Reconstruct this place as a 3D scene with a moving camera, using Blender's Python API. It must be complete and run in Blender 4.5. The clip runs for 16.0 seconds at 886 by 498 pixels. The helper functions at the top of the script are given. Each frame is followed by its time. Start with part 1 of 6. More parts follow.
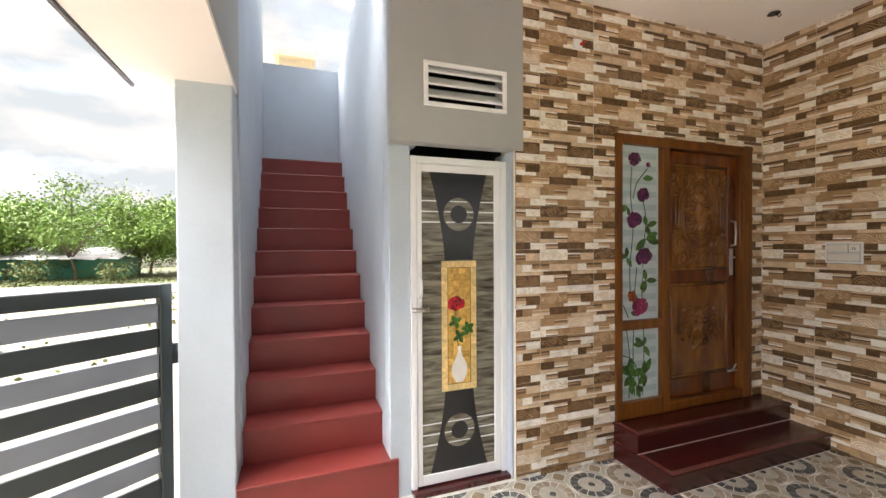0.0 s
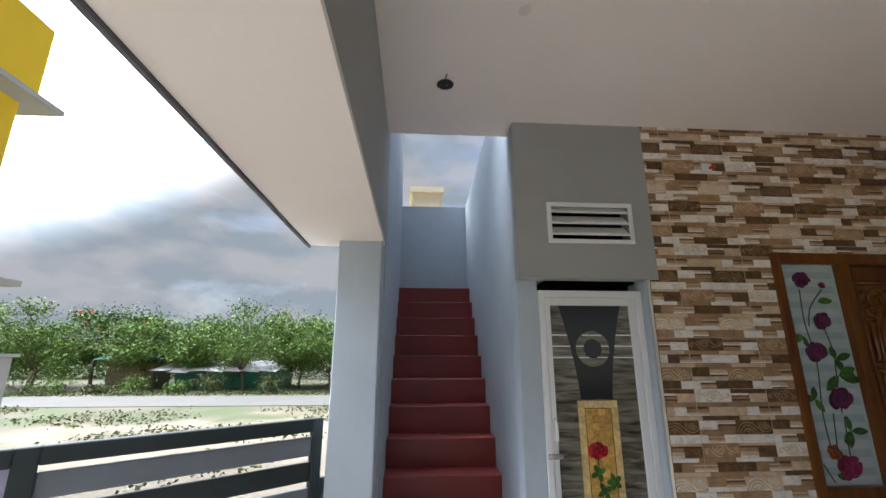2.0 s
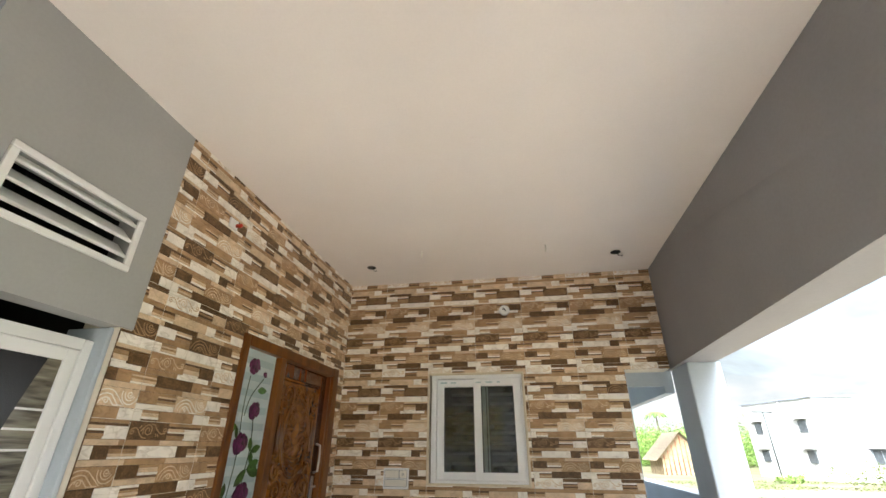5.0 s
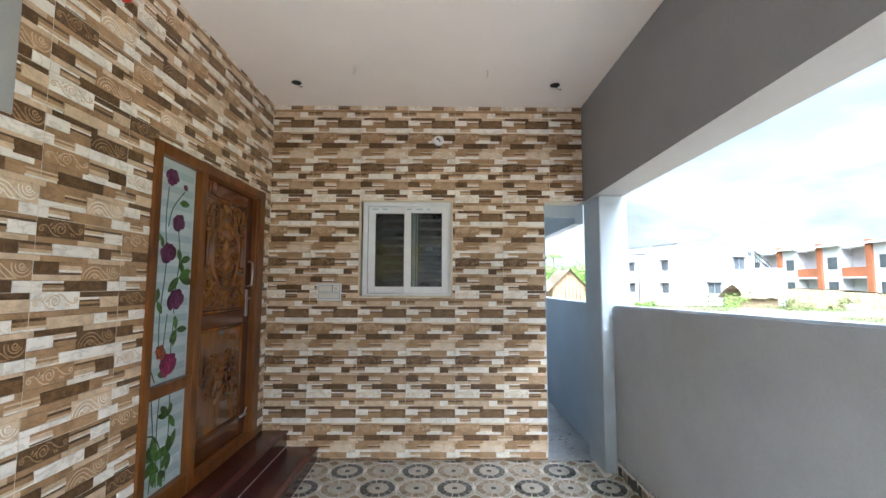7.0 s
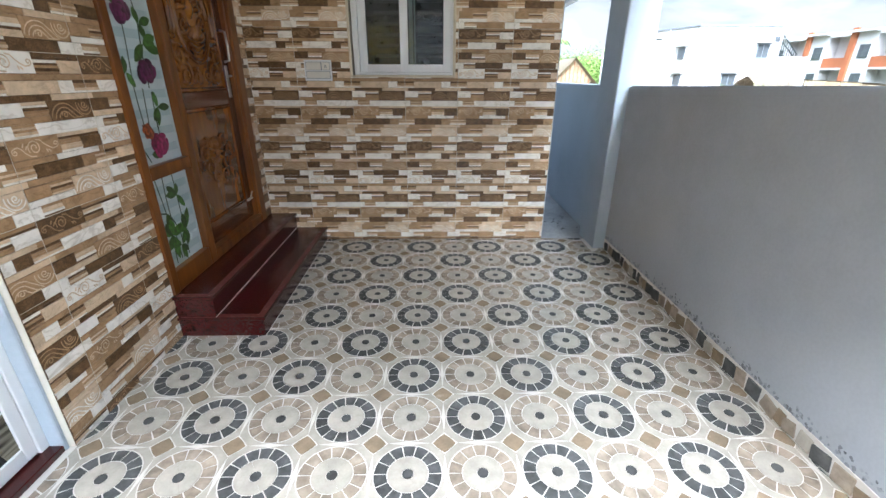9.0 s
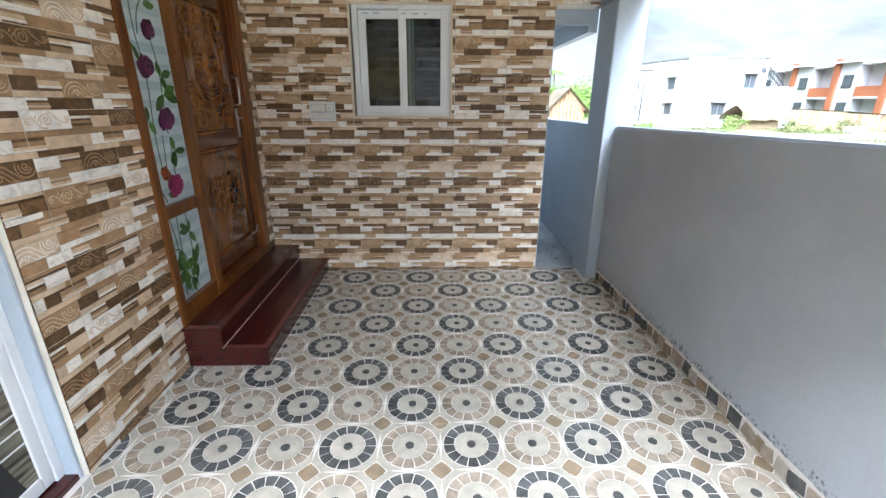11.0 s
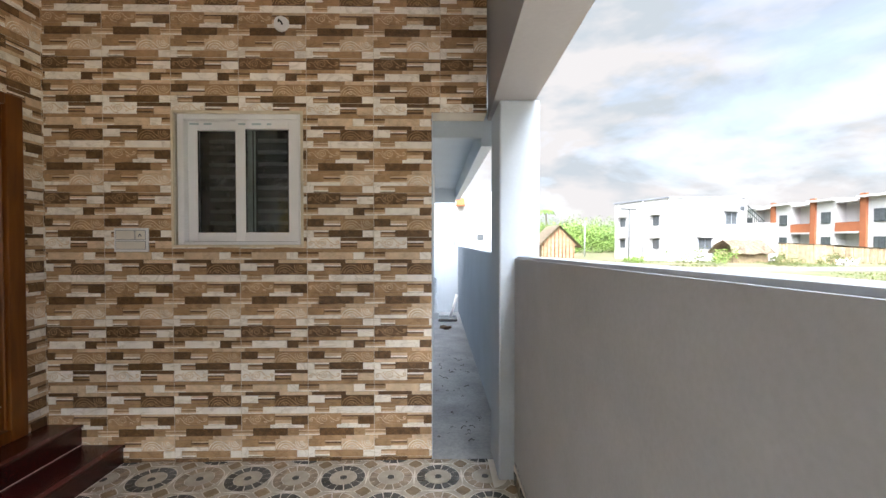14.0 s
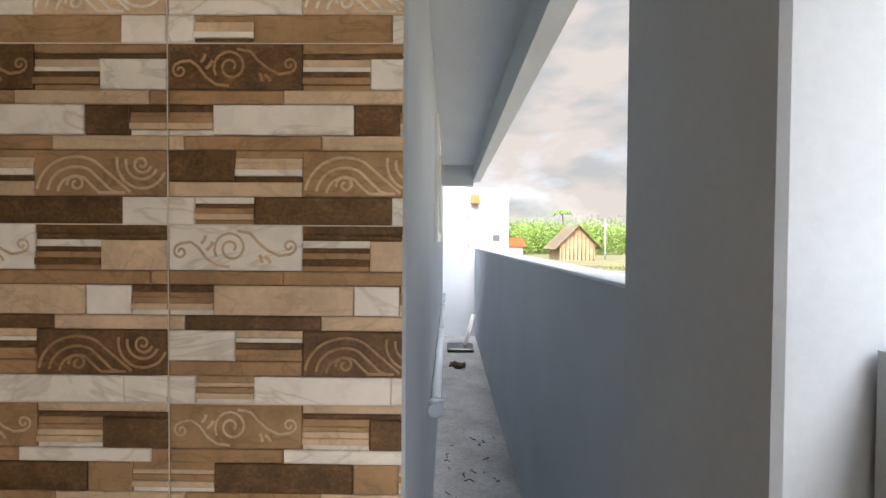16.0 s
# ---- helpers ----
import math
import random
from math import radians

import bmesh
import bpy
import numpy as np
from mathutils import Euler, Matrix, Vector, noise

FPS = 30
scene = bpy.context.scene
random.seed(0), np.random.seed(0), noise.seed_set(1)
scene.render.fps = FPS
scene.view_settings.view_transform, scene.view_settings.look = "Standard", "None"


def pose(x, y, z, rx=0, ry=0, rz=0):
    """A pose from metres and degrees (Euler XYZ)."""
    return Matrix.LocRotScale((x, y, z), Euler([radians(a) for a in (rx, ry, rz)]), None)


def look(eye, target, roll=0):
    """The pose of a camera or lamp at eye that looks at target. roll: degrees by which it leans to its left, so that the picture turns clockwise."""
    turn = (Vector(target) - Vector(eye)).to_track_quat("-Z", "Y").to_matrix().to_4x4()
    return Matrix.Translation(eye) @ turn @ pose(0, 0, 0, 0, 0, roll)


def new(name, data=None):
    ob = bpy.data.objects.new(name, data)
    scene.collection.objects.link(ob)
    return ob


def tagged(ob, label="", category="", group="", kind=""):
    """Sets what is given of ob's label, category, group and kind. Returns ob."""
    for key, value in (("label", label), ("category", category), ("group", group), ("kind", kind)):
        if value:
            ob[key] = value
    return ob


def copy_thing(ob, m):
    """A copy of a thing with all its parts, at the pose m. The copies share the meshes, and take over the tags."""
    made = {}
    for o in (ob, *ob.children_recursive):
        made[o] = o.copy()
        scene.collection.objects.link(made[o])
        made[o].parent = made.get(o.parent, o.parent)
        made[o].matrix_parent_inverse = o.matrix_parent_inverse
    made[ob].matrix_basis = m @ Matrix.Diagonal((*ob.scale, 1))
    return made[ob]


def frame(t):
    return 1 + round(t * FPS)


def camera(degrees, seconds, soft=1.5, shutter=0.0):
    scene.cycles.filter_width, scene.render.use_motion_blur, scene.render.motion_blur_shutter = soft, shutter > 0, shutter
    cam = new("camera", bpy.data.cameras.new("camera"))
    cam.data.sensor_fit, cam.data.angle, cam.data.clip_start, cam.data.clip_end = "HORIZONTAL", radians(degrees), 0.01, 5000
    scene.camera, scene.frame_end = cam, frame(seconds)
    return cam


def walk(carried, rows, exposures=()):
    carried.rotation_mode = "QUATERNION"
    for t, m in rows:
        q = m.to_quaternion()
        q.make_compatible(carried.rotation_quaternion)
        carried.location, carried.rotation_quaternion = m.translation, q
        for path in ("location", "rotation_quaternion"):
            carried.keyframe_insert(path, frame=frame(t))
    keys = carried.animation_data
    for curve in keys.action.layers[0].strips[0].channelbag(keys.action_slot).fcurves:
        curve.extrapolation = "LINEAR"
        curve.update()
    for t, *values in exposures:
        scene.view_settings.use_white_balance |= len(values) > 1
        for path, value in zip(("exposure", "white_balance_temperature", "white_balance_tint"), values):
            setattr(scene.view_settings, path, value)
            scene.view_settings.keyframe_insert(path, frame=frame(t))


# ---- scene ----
cam = camera(93.2, 16.0)
PATH = [
    (0, (2.444, -3.879, 1.588), (0.571, -3.18, 1.564), -0.3),
    (0.5, (2.475, -3.914, 1.587), (0.507, -3.558, 1.591), -0.4),
    (1, (2.493, -3.917, 1.618), (0.498, -3.809, 1.694), -0.6),
    (1.5, (2.51, -3.923, 1.679), (0.528, -3.885, 1.943), -0.4),
    (2, (2.524, -3.931, 1.729), (0.593, -3.802, 2.23), -0.0),
    (2.5, (2.526, -3.942, 1.798), (0.677, -3.573, 2.467), 0.4),
    (3, (2.419, -3.992, 1.756), (0.751, -3.255, 2.578), 0.2),
    (3.5, (2.264, -4.052, 1.763), (0.883, -2.912, 2.654), 0.3),
    (4, (2.007, -4.008, 1.727), (1.022, -2.558, 2.689), -0.0),
    (4.2, (1.916, -3.996, 1.753), (1.091, -2.452, 2.719), 0.2),
    (6.3, (1.583, -3.933, 1.65), (1.603, -2.0, 2.164), 0.2),
    (6.5, (1.588, -3.931, 1.627), (1.61, -1.977, 2.056), 0.2),
    (7, (1.587, -3.914, 1.586), (1.606, -1.921, 1.752), 0.2),
    (7.5, (1.585, -3.902, 1.578), (1.6, -1.904, 1.505), 0.3),
    (8, (1.517, -3.864, 1.559), (1.561, -1.897, 1.202), 0.2),
    (8.5, (1.53, -3.828, 1.491), (1.568, -1.935, 0.849), 0.1),
    (8.7, (1.524, -3.818, 1.469), (1.568, -1.97, 0.706), 0.3),
    (10.8, (1.527, -3.916, 1.549), (1.58, -2.056, 0.817), 0.2),
    (11, (1.527, -3.937, 1.577), (1.583, -2.048, 0.923), 0.3),
    (11.5, (1.531, -3.945, 1.599), (1.591, -1.986, 1.198), 0.3),
    (12, (1.563, -3.915, 1.594), (1.625, -1.928, 1.377), 0.2),
    (12.5, (1.823, -3.871, 1.576), (1.88, -1.875, 1.47), 0.1),
    (13, (2.208, -3.723, 1.541), (2.255, -1.725, 1.481), 0.0),
    (13.5, (2.446, -3.358, 1.528), (2.487, -1.359, 1.483), 0.2),
    (14, (2.603, -2.85, 1.501), (2.641, -0.851, 1.463), -0.0),
    (14.5, (2.662, -2.315, 1.51), (2.7, -0.316, 1.46), 0.3),
    (15, (2.661, -1.759, 1.489), (2.699, 0.24, 1.439), 0.3),
    (15.5, (2.662, -1.212, 1.493), (2.701, 0.787, 1.44), 0.3),
    (16, (2.655, -0.694, 1.502), (2.632, 1.306, 1.466), 0.4),
]
walk(cam, [(t, look(eye, target, roll)) for t, eye, target, roll in PATH],
     exposures=[(0, 2.1, 7350, 21), (1.0, 1.5, 6650, 18), (2.5, 0.85, 6350, 17), (3.2, 1.3, 6400, 15), (4.2, 1.9, 7200, 15), (6.3, 2.2, 6150, 14),
                (8.5, 2.05, 6050, 15), (11, 2.05, 6050, 16), (13, 2.2, 6400, 17), (14.2, 1.75, 6950, 20), (15.2, 1.45, 7100, 21), (16, 1.6, 7550, 23)])

# ---- world and light ----
world = bpy.data.worlds.new("sky")
scene.world = world
world.use_nodes = True
wn, wl = world.node_tree.nodes, world.node_tree.links
wn.clear()
SUN_ELEV, SUN_ROT = radians(52), radians(197)
sky = wn.new("ShaderNodeTexSky")
sky.sky_type, sky.sun_disc, sky.sun_elevation, sky.sun_rotation = "NISHITA", False, SUN_ELEV, SUN_ROT
sky.air_density, sky.dust_density = 1.0, 2.0
coord = wn.new("ShaderNodeTexCoord")
stretch = wn.new("ShaderNodeMapping")
stretch.inputs["Scale"].default_value = (1.0, 1.0, 2.6)
cloud = wn.new("ShaderNodeTexNoise")
cloud.inputs["Scale"].default_value, cloud.inputs["Detail"].default_value = 2.4, 9
cloud.inputs["Roughness"].default_value, cloud.inputs["Distortion"].default_value = 0.55, 0.35
cover = wn.new("ShaderNodeValToRGB")
cover.color_ramp.elements[0].position, cover.color_ramp.elements[1].position = 0.3, 0.5
cover.color_ramp.elements[0].color = (0.6, 0.6, 0.6, 1)
tone_noise = wn.new("ShaderNodeTexNoise")
tone_noise.inputs["Scale"].default_value, tone_noise.inputs["Detail"].default_value = 4.4, 8
tone = wn.new("ShaderNodeValToRGB")
tone.color_ramp.elements[0].position, tone.color_ramp.elements[1].position = 0.43, 0.56
tone.color_ramp.elements[0].color = (1.18, 1.44, 1.58, 1)
tone.color_ramp.elements[1].color = (1.66, 1.78, 1.81, 1)
mixer = wn.new("ShaderNodeMix")
mixer.data_type = "RGBA"
back = wn.new("ShaderNodeBackground")
back.inputs["Strength"].default_value = 0.15
out = wn.new("ShaderNodeOutputWorld")
wl.new(coord.outputs["Generated"], stretch.inputs["Vector"])
wl.new(stretch.outputs["Vector"], cloud.inputs["Vector"])
wl.new(stretch.outputs["Vector"], tone_noise.inputs["Vector"])
wl.new(cloud.outputs["Fac"], cover.inputs["Fac"])
wl.new(tone_noise.outputs["Fac"], tone.inputs["Fac"])
wl.new(cover.outputs["Color"], mixer.inputs["Factor"])
wl.new(sky.outputs["Color"], mixer.inputs["A"])
# the cloud is brighter round the veiled sun
toward = wn.new("ShaderNodeVectorMath")
toward.operation = "DOT_PRODUCT"
toward.inputs[1].default_value = (math.sin(SUN_ROT) * math.cos(SUN_ELEV), math.cos(SUN_ROT) * math.cos(SUN_ELEV), math.sin(SUN_ELEV))
glow = wn.new("ShaderNodeMapRange")
glow.interpolation_type = "SMOOTHSTEP"
for key, value in (("From Min", 0.64), ("From Max", 1.0), ("To Min", 0.95), ("To Max", 34.0)):
    glow.inputs[key].default_value = value
gain = wn.new("ShaderNodeVectorMath")
gain.operation = "SCALE"
wl.new(coord.outputs["Generated"], toward.inputs[0])
wl.new(toward.outputs["Value"], glow.inputs["Value"])
wl.new(tone.outputs["Color"], gain.inputs[0])
wl.new(glow.outputs["Result"], gain.inputs["Scale"])
wl.new(gain.outputs["Vector"], mixer.inputs["B"])
wl.new(mixer.outputs["Result"], back.inputs["Color"])
wl.new(back.outputs["Background"], out.inputs["Surface"])

sun = new("sun", bpy.data.lights.new("sun", "SUN"))
sun.data.energy, sun.data.angle, sun.data.color = 1.9, radians(28), (1, 0.96, 0.9)
# the sky's sun_rotation turns from +y towards +x
way = Vector((math.sin(SUN_ROT) * math.cos(SUN_ELEV), math.cos(SUN_ROT) * math.cos(SUN_ELEV), math.sin(SUN_ELEV)))
sun.matrix_world = look(way * 60, (0, 0, 0))

# ---- materials ----


def material(name, colour, rough=0.6, metal=0.0, vary=0.12, size=6.0, grain=0.0, grain_size=180.0, random_tone=0.0,
             island=False, stain=0.0, second=None, coat=0.0, spec=0.5, vein=0.0, vein_size=7.0):
    """A painted or mineral surface: base colour with broad and fine variation, roughness variation and fine relief."""
    mat = bpy.data.materials.new(name)
    mat.use_nodes = True
    n, l = mat.node_tree.nodes, mat.node_tree.links
    bsdf = n["Principled BSDF"]
    tc = n.new("ShaderNodeTexCoord")
    geo = n.new("ShaderNodeNewGeometry")
    broad = n.new("ShaderNodeTexNoise")
    broad.inputs["Scale"].default_value, broad.inputs["Detail"].default_value = size, 6
    l.new(geo.outputs["Position"], broad.inputs["Vector"])
    fine = n.new("ShaderNodeTexNoise")
    fine.inputs["Scale"].default_value, fine.inputs["Detail"].default_value = grain_size, 3
    l.new(geo.outputs["Position"], fine.inputs["Vector"])
    ramp = n.new("ShaderNodeValToRGB")
    ramp.color_ramp.elements[0].position, ramp.color_ramp.elements[1].position = 0.3, 0.7
    lo = [c * (1 - vary) for c in colour]
    hi = list(second) if second else [min(1, c * (1 + vary)) for c in colour]
    ramp.color_ramp.elements[0].color, ramp.color_ramp.elements[1].color = (*lo, 1), (*hi, 1)
    l.new(broad.outputs["Fac"], ramp.inputs["Fac"])
    last = ramp.outputs["Color"]
    if grain:
        mul = n.new("ShaderNodeMix")
        mul.data_type, mul.blend_type = "RGBA", "MULTIPLY"
        mul.inputs["Factor"].default_value = grain
        gr = n.new("ShaderNodeValToRGB")
        gr.color_ramp.elements[0].position, gr.color_ramp.elements[1].position = 0.35, 0.62
        gr.color_ramp.elements[0].color = (0.45, 0.45, 0.45, 1)
        l.new(fine.outputs["Fac"], gr.inputs["Fac"])
        l.new(last, mul.inputs["A"])
        l.new(gr.outputs["Color"], mul.inputs["B"])
        last = mul.outputs["Result"]
    if stain:
        st = n.new("ShaderNodeTexNoise")
        st.inputs["Scale"].default_value, st.inputs["Detail"].default_value = 1.7, 10
        st.inputs["Roughness"].default_value = 0.7
        l.new(geo.outputs["Position"], st.inputs["Vector"])
        sr = n.new("ShaderNodeValToRGB")
        sr.color_ramp.elements[0].position, sr.color_ramp.elements[1].position = 0.33, 0.5
        sr.color_ramp.elements[0].color = (1 - stain, 1 - stain, 1 - stain * 0.95, 1)
        l.new(st.outputs["Fac"], sr.inputs["Fac"])
        mul = n.new("ShaderNodeMix")
        mul.data_type, mul.blend_type = "RGBA", "MULTIPLY"
        mul.inputs["Factor"].default_value = 1.0
        l.new(last, mul.inputs["A"])
        l.new(sr.outputs["Color"], mul.inputs["B"])
        last = mul.outputs["Result"]
    if vein:
        vn = n.new("ShaderNodeTexNoise")
        vn.inputs["Scale"].default_value, vn.inputs["Detail"].default_value = vein_size, 4
        vn.inputs["Distortion"].default_value = 1.6
        mp = n.new("ShaderNodeMapping")
        mp.inputs["Rotation"].default_value, mp.inputs["Scale"].default_value = (0.5, 0.6, 0.4), (1, 1, 2.2)
        l.new(geo.outputs["Position"], mp.inputs["Vector"])
        l.new(mp.outputs["Vector"], vn.inputs["Vector"])
        vr = n.new("ShaderNodeValToRGB")
        e = vr.color_ramp.elements
        e[0].position, e[1].position = 0.465, 0.535
        e[0].color = e[1].color = (1, 1, 1, 1)
        mid_stop = e.new(0.5)
        mid_stop.color = (1 - vein, 1 - vein * 1.1, 1 - vein * 1.25, 1)
        l.new(vn.outputs["Fac"], vr.inputs["Fac"])
        mul = n.new("ShaderNodeMix")
        mul.data_type, mul.blend_type = "RGBA", "MULTIPLY"
        mul.inputs["Factor"].default_value = 1.0
        l.new(last, mul.inputs["A"])
        l.new(vr.outputs["Color"], mul.inputs["B"])
        last = mul.outputs["Result"]
    if random_tone:
        if island:
            rnd = geo.outputs["Random Per Island"]
        else:
            rnd = n.new("ShaderNodeObjectInfo").outputs["Random"]
        hsv = n.new("ShaderNodeHueSaturation")
        mr = n.new("ShaderNodeMapRange")
        mr.inputs["To Min"].default_value, mr.inputs["To Max"].default_value = 1 - random_tone, 1 + random_tone
        l.new(rnd, mr.inputs["Value"])
        l.new(mr.outputs["Result"], hsv.inputs["Value"])
        l.new(last, hsv.inputs["Color"])
        last = hsv.outputs["Color"]
    l.new(last, bsdf.inputs["Base Color"])
    rr = n.new("ShaderNodeMapRange")
    rr.inputs["To Min"].default_value, rr.inputs["To Max"].default_value = max(0.02, rough - 0.08), min(1, rough + 0.08)
    l.new(broad.outputs["Fac"], rr.inputs["Value"])
    l.new(rr.outputs["Result"], bsdf.inputs["Roughness"])
    bsdf.inputs["Metallic"].default_value = metal
    bsdf.inputs["Specular IOR Level"].default_value = spec
    bsdf.inputs["Coat Weight"].default_value = coat
    bump = n.new("ShaderNodeBump")
    bump.inputs["Strength"].default_value, bump.inputs["Distance"].default_value = 0.25, 0.002
    l.new(fine.outputs["Fac"], bump.inputs["Height"])
    l.new(bump.outputs["Normal"], bsdf.inputs["Normal"])
    return mat


def streaky(name, dark, light, scale=(3, 3, 40), rough=0.45, coat=0.0, bump=0.15):
    """Wood, or a print of wood: bands along one axis, bent by noise."""
    mat = bpy.data.materials.new(name)
    mat.use_nodes = True
    n, l = mat.node_tree.nodes, mat.node_tree.links
    bsdf = n["Principled BSDF"]
    geo = n.new("ShaderNodeNewGeometry")
    mp = n.new("ShaderNodeMapping")
    mp.inputs["Scale"].default_value = scale
    l.new(geo.outputs["Position"], mp.inputs["Vector"])
    noi = n.new("ShaderNodeTexNoise")
    noi.inputs["Scale"].default_value, noi.inputs["Detail"].default_value = 1.0, 8
    noi.inputs["Distortion"].default_value = 0.6
    l.new(mp.outputs["Vector"], noi.inputs["Vector"])
    ramp = n.new("ShaderNodeValToRGB")
    ramp.color_ramp.elements[0].position, ramp.color_ramp.elements[1].position = 0.32, 0.68
    ramp.color_ramp.elements[0].color, ramp.color_ramp.elements[1].color = (*dark, 1), (*light, 1)
    l.new(noi.outputs["Fac"], ramp.inputs["Fac"])
    l.new(ramp.outputs["Color"], bsdf.inputs["Base Color"])
    bsdf.inputs["Roughness"].default_value = rough
    bsdf.inputs["Coat Weight"].default_value = coat
    bsdf.inputs["Coat Roughness"].default_value = 0.1
    bsdf.inputs["Specular IOR Level"].default_value = 0.35
    b = n.new("ShaderNodeBump")
    b.inputs["Strength"].default_value, b.inputs["Distance"].default_value = bump, 0.002
    l.new(noi.outputs["Fac"], b.inputs["Height"])
    l.new(b.outputs["Normal"], bsdf.inputs["Normal"])
    return mat


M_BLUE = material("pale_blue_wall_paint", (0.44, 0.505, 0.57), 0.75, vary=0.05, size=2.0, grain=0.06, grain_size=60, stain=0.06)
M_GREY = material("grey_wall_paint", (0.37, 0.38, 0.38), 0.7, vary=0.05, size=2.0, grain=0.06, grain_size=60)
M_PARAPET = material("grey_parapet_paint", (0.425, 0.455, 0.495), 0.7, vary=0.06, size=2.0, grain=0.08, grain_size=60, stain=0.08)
M_BEAM = material("grey_beam_paint", (0.30, 0.30, 0.31), 0.7, vary=0.05, size=2.0, grain=0.06, grain_size=60)
M_CEIL = material("cream_ceiling_paint", (0.88, 0.82, 0.785), 0.8, vary=0.03, size=1.2, grain=0.03, grain_size=80)
M_PATCH = material("ceiling_putty", (0.79, 0.735, 0.70), 0.8, vary=0.1, size=30)
M_SLAB_EDGE = material("dark_grey_edge_paint", (0.12, 0.12, 0.13), 0.7, vary=0.08)
M_CEMENT = material("cement_floor", (0.36, 0.38, 0.40), 0.75, vary=0.2, size=3, grain=0.3, grain_size=40, stain=0.25)
M_RED = material("red_oxide_step", (0.215, 0.027, 0.022), 0.45, vary=0.1, size=3, grain=0.1, grain_size=120)
M_GRANITE = material("maroon_granite", (0.055, 0.006, 0.006), 0.08, vary=0.2, size=60, grain=0.4, grain_size=500, spec=0.6)
M_EDGE = material("polished_granite_edge", (0.13, 0.048, 0.042), 0.25, vary=0.1, size=60)
M_WHITE = material("white_upvc", (0.78, 0.79, 0.80), 0.35, vary=0.02)
M_CREAM_TRIM = material("cream_putty_trim", (0.68, 0.60, 0.46), 0.7, vary=0.1, size=20)
M_DARK = material("black_gloss", (0.02, 0.02, 0.022), 0.16, vary=0.1)
# near-black that paints in the dark of unlit rooms and holes
M_BLACK = material("painted_interior_dark", (0.02, 0.02, 0.02), 0.8)
M_STEEL = material("brushed_steel", (0.55, 0.53, 0.50), 0.3, metal=1.0)
M_T_DARK = material("tile_dark_brown", (0.155, 0.084, 0.036), 0.32, vary=0.35, size=26, grain=0.6, grain_size=150, random_tone=0.15, spec=0.35, vein=-0.35, vein_size=14)
M_T_MID = material("tile_mid_brown", (0.43, 0.268, 0.142), 0.32, vary=0.2, size=14, grain=0.18, grain_size=120, random_tone=0.1, spec=0.35, vein=0.22, vein_size=6)
M_T_TAN = material("tile_tan", (0.70, 0.53, 0.365), 0.32, vary=0.16, size=16, grain=0.14, grain_size=120, random_tone=0.1, spec=0.35, vein=0.16, vein_size=6)
M_T_WHITE = material("tile_cream_marble", (0.90, 0.855, 0.79), 0.28, vary=0.06, size=12, grain=0.05, grain_size=60, random_tone=0.05, spec=0.4, vein=0.2, vein_size=4)
M_T_GROUT = material("tile_grout", (0.74, 0.68, 0.58), 0.8, vary=0.1)
M_F_CREAM = material("floor_tile_cream", (0.47, 0.435, 0.375), 0.18, vary=0.16, size=14, grain=0.12, grain_size=90, random_tone=0.05)
M_F_DARK = material("floor_tile_charcoal", (0.10, 0.105, 0.105), 0.22, vary=0.3, size=20, grain=0.2, grain_size=90, random_tone=0.25, island=True)
M_F_BROWN = material("floor_tile_taupe", (0.36, 0.30, 0.235), 0.22, vary=0.35, size=14, grain=0.2, grain_size=90, random_tone=0.2, island=True)
M_F_TAN = material("floor_tile_tan", (0.28, 0.215, 0.145), 0.25, vary=0.2, size=14, grain=0.15, grain_size=90, random_tone=0.15)
M_F_GROUT = material("floor_grout", (0.68, 0.65, 0.60), 0.35, vary=0.08, size=12)
M_WOOD = streaky("varnished_teak", (0.07, 0.013, 0.002), (0.15, 0.034, 0.003), (9, 9, 1.6), 0.2, 0.6)
M_WOOD_PANEL = streaky("varnished_carved_teak", (0.105, 0.030, 0.003), (0.25, 0.085, 0.010), (9, 9, 2.5), 0.16, 0.8)
M_WOOD_FRAME = streaky("varnished_teak_frame", (0.095, 0.026, 0.003), (0.20, 0.064, 0.007), (14, 14, 2), 0.34, 0.25)
M_FROST = material("frosted_glass_panel", (0.50, 0.60, 0.62), 0.25, vary=0.05)
M_FROST_LINE = material("frosted_glass_band", (0.40, 0.51, 0.54), 0.2, vary=0.05)
M_PETAL = material("purple_petal_print", (0.085, 0.009, 0.055), 0.35, vary=0.6, size=45, random_tone=0.55, island=True)
M_PETAL_PINK = material("magenta_petal_print", (0.20, 0.012, 0.065), 0.35, vary=0.6, size=45, random_tone=0.5, island=True)
M_PETAL_RUST = material("rust_petal_print", (0.22, 0.05, 0.012), 0.35, vary=0.6, size=45, random_tone=0.5, island=True)
M_LEAFP = material("green_leaf_print", (0.035, 0.115, 0.015), 0.35, vary=0.6, size=40, random_tone=0.5, island=True)
M_STEMP = material("dark_stem_print", (0.03, 0.06, 0.03), 0.35)
M_PRINT_WOOD = streaky("grey_wood_print", (0.045, 0.039, 0.028), (0.27, 0.25, 0.195), (4, 5, 42), 0.12, 0.0, 0.0)
M_GOLD = material("gold_mosaic_print", (0.62, 0.37, 0.10), 0.2, vary=0.25, size=50, random_tone=0.25, island=True)
M_GOLD_LIGHT = material("pale_gold_print", (0.72, 0.53, 0.24), 0.2, vary=0.2, size=40, random_tone=0.15, island=True)
M_GOLD_DARK = material("dark_gold_print", (0.20, 0.10, 0.02), 0.2, vary=0.3, size=40)
M_ROSE = material("red_rose_print", (0.42, 0.010, 0.018), 0.3, vary=0.5, size=60, random_tone=0.5, island=True)
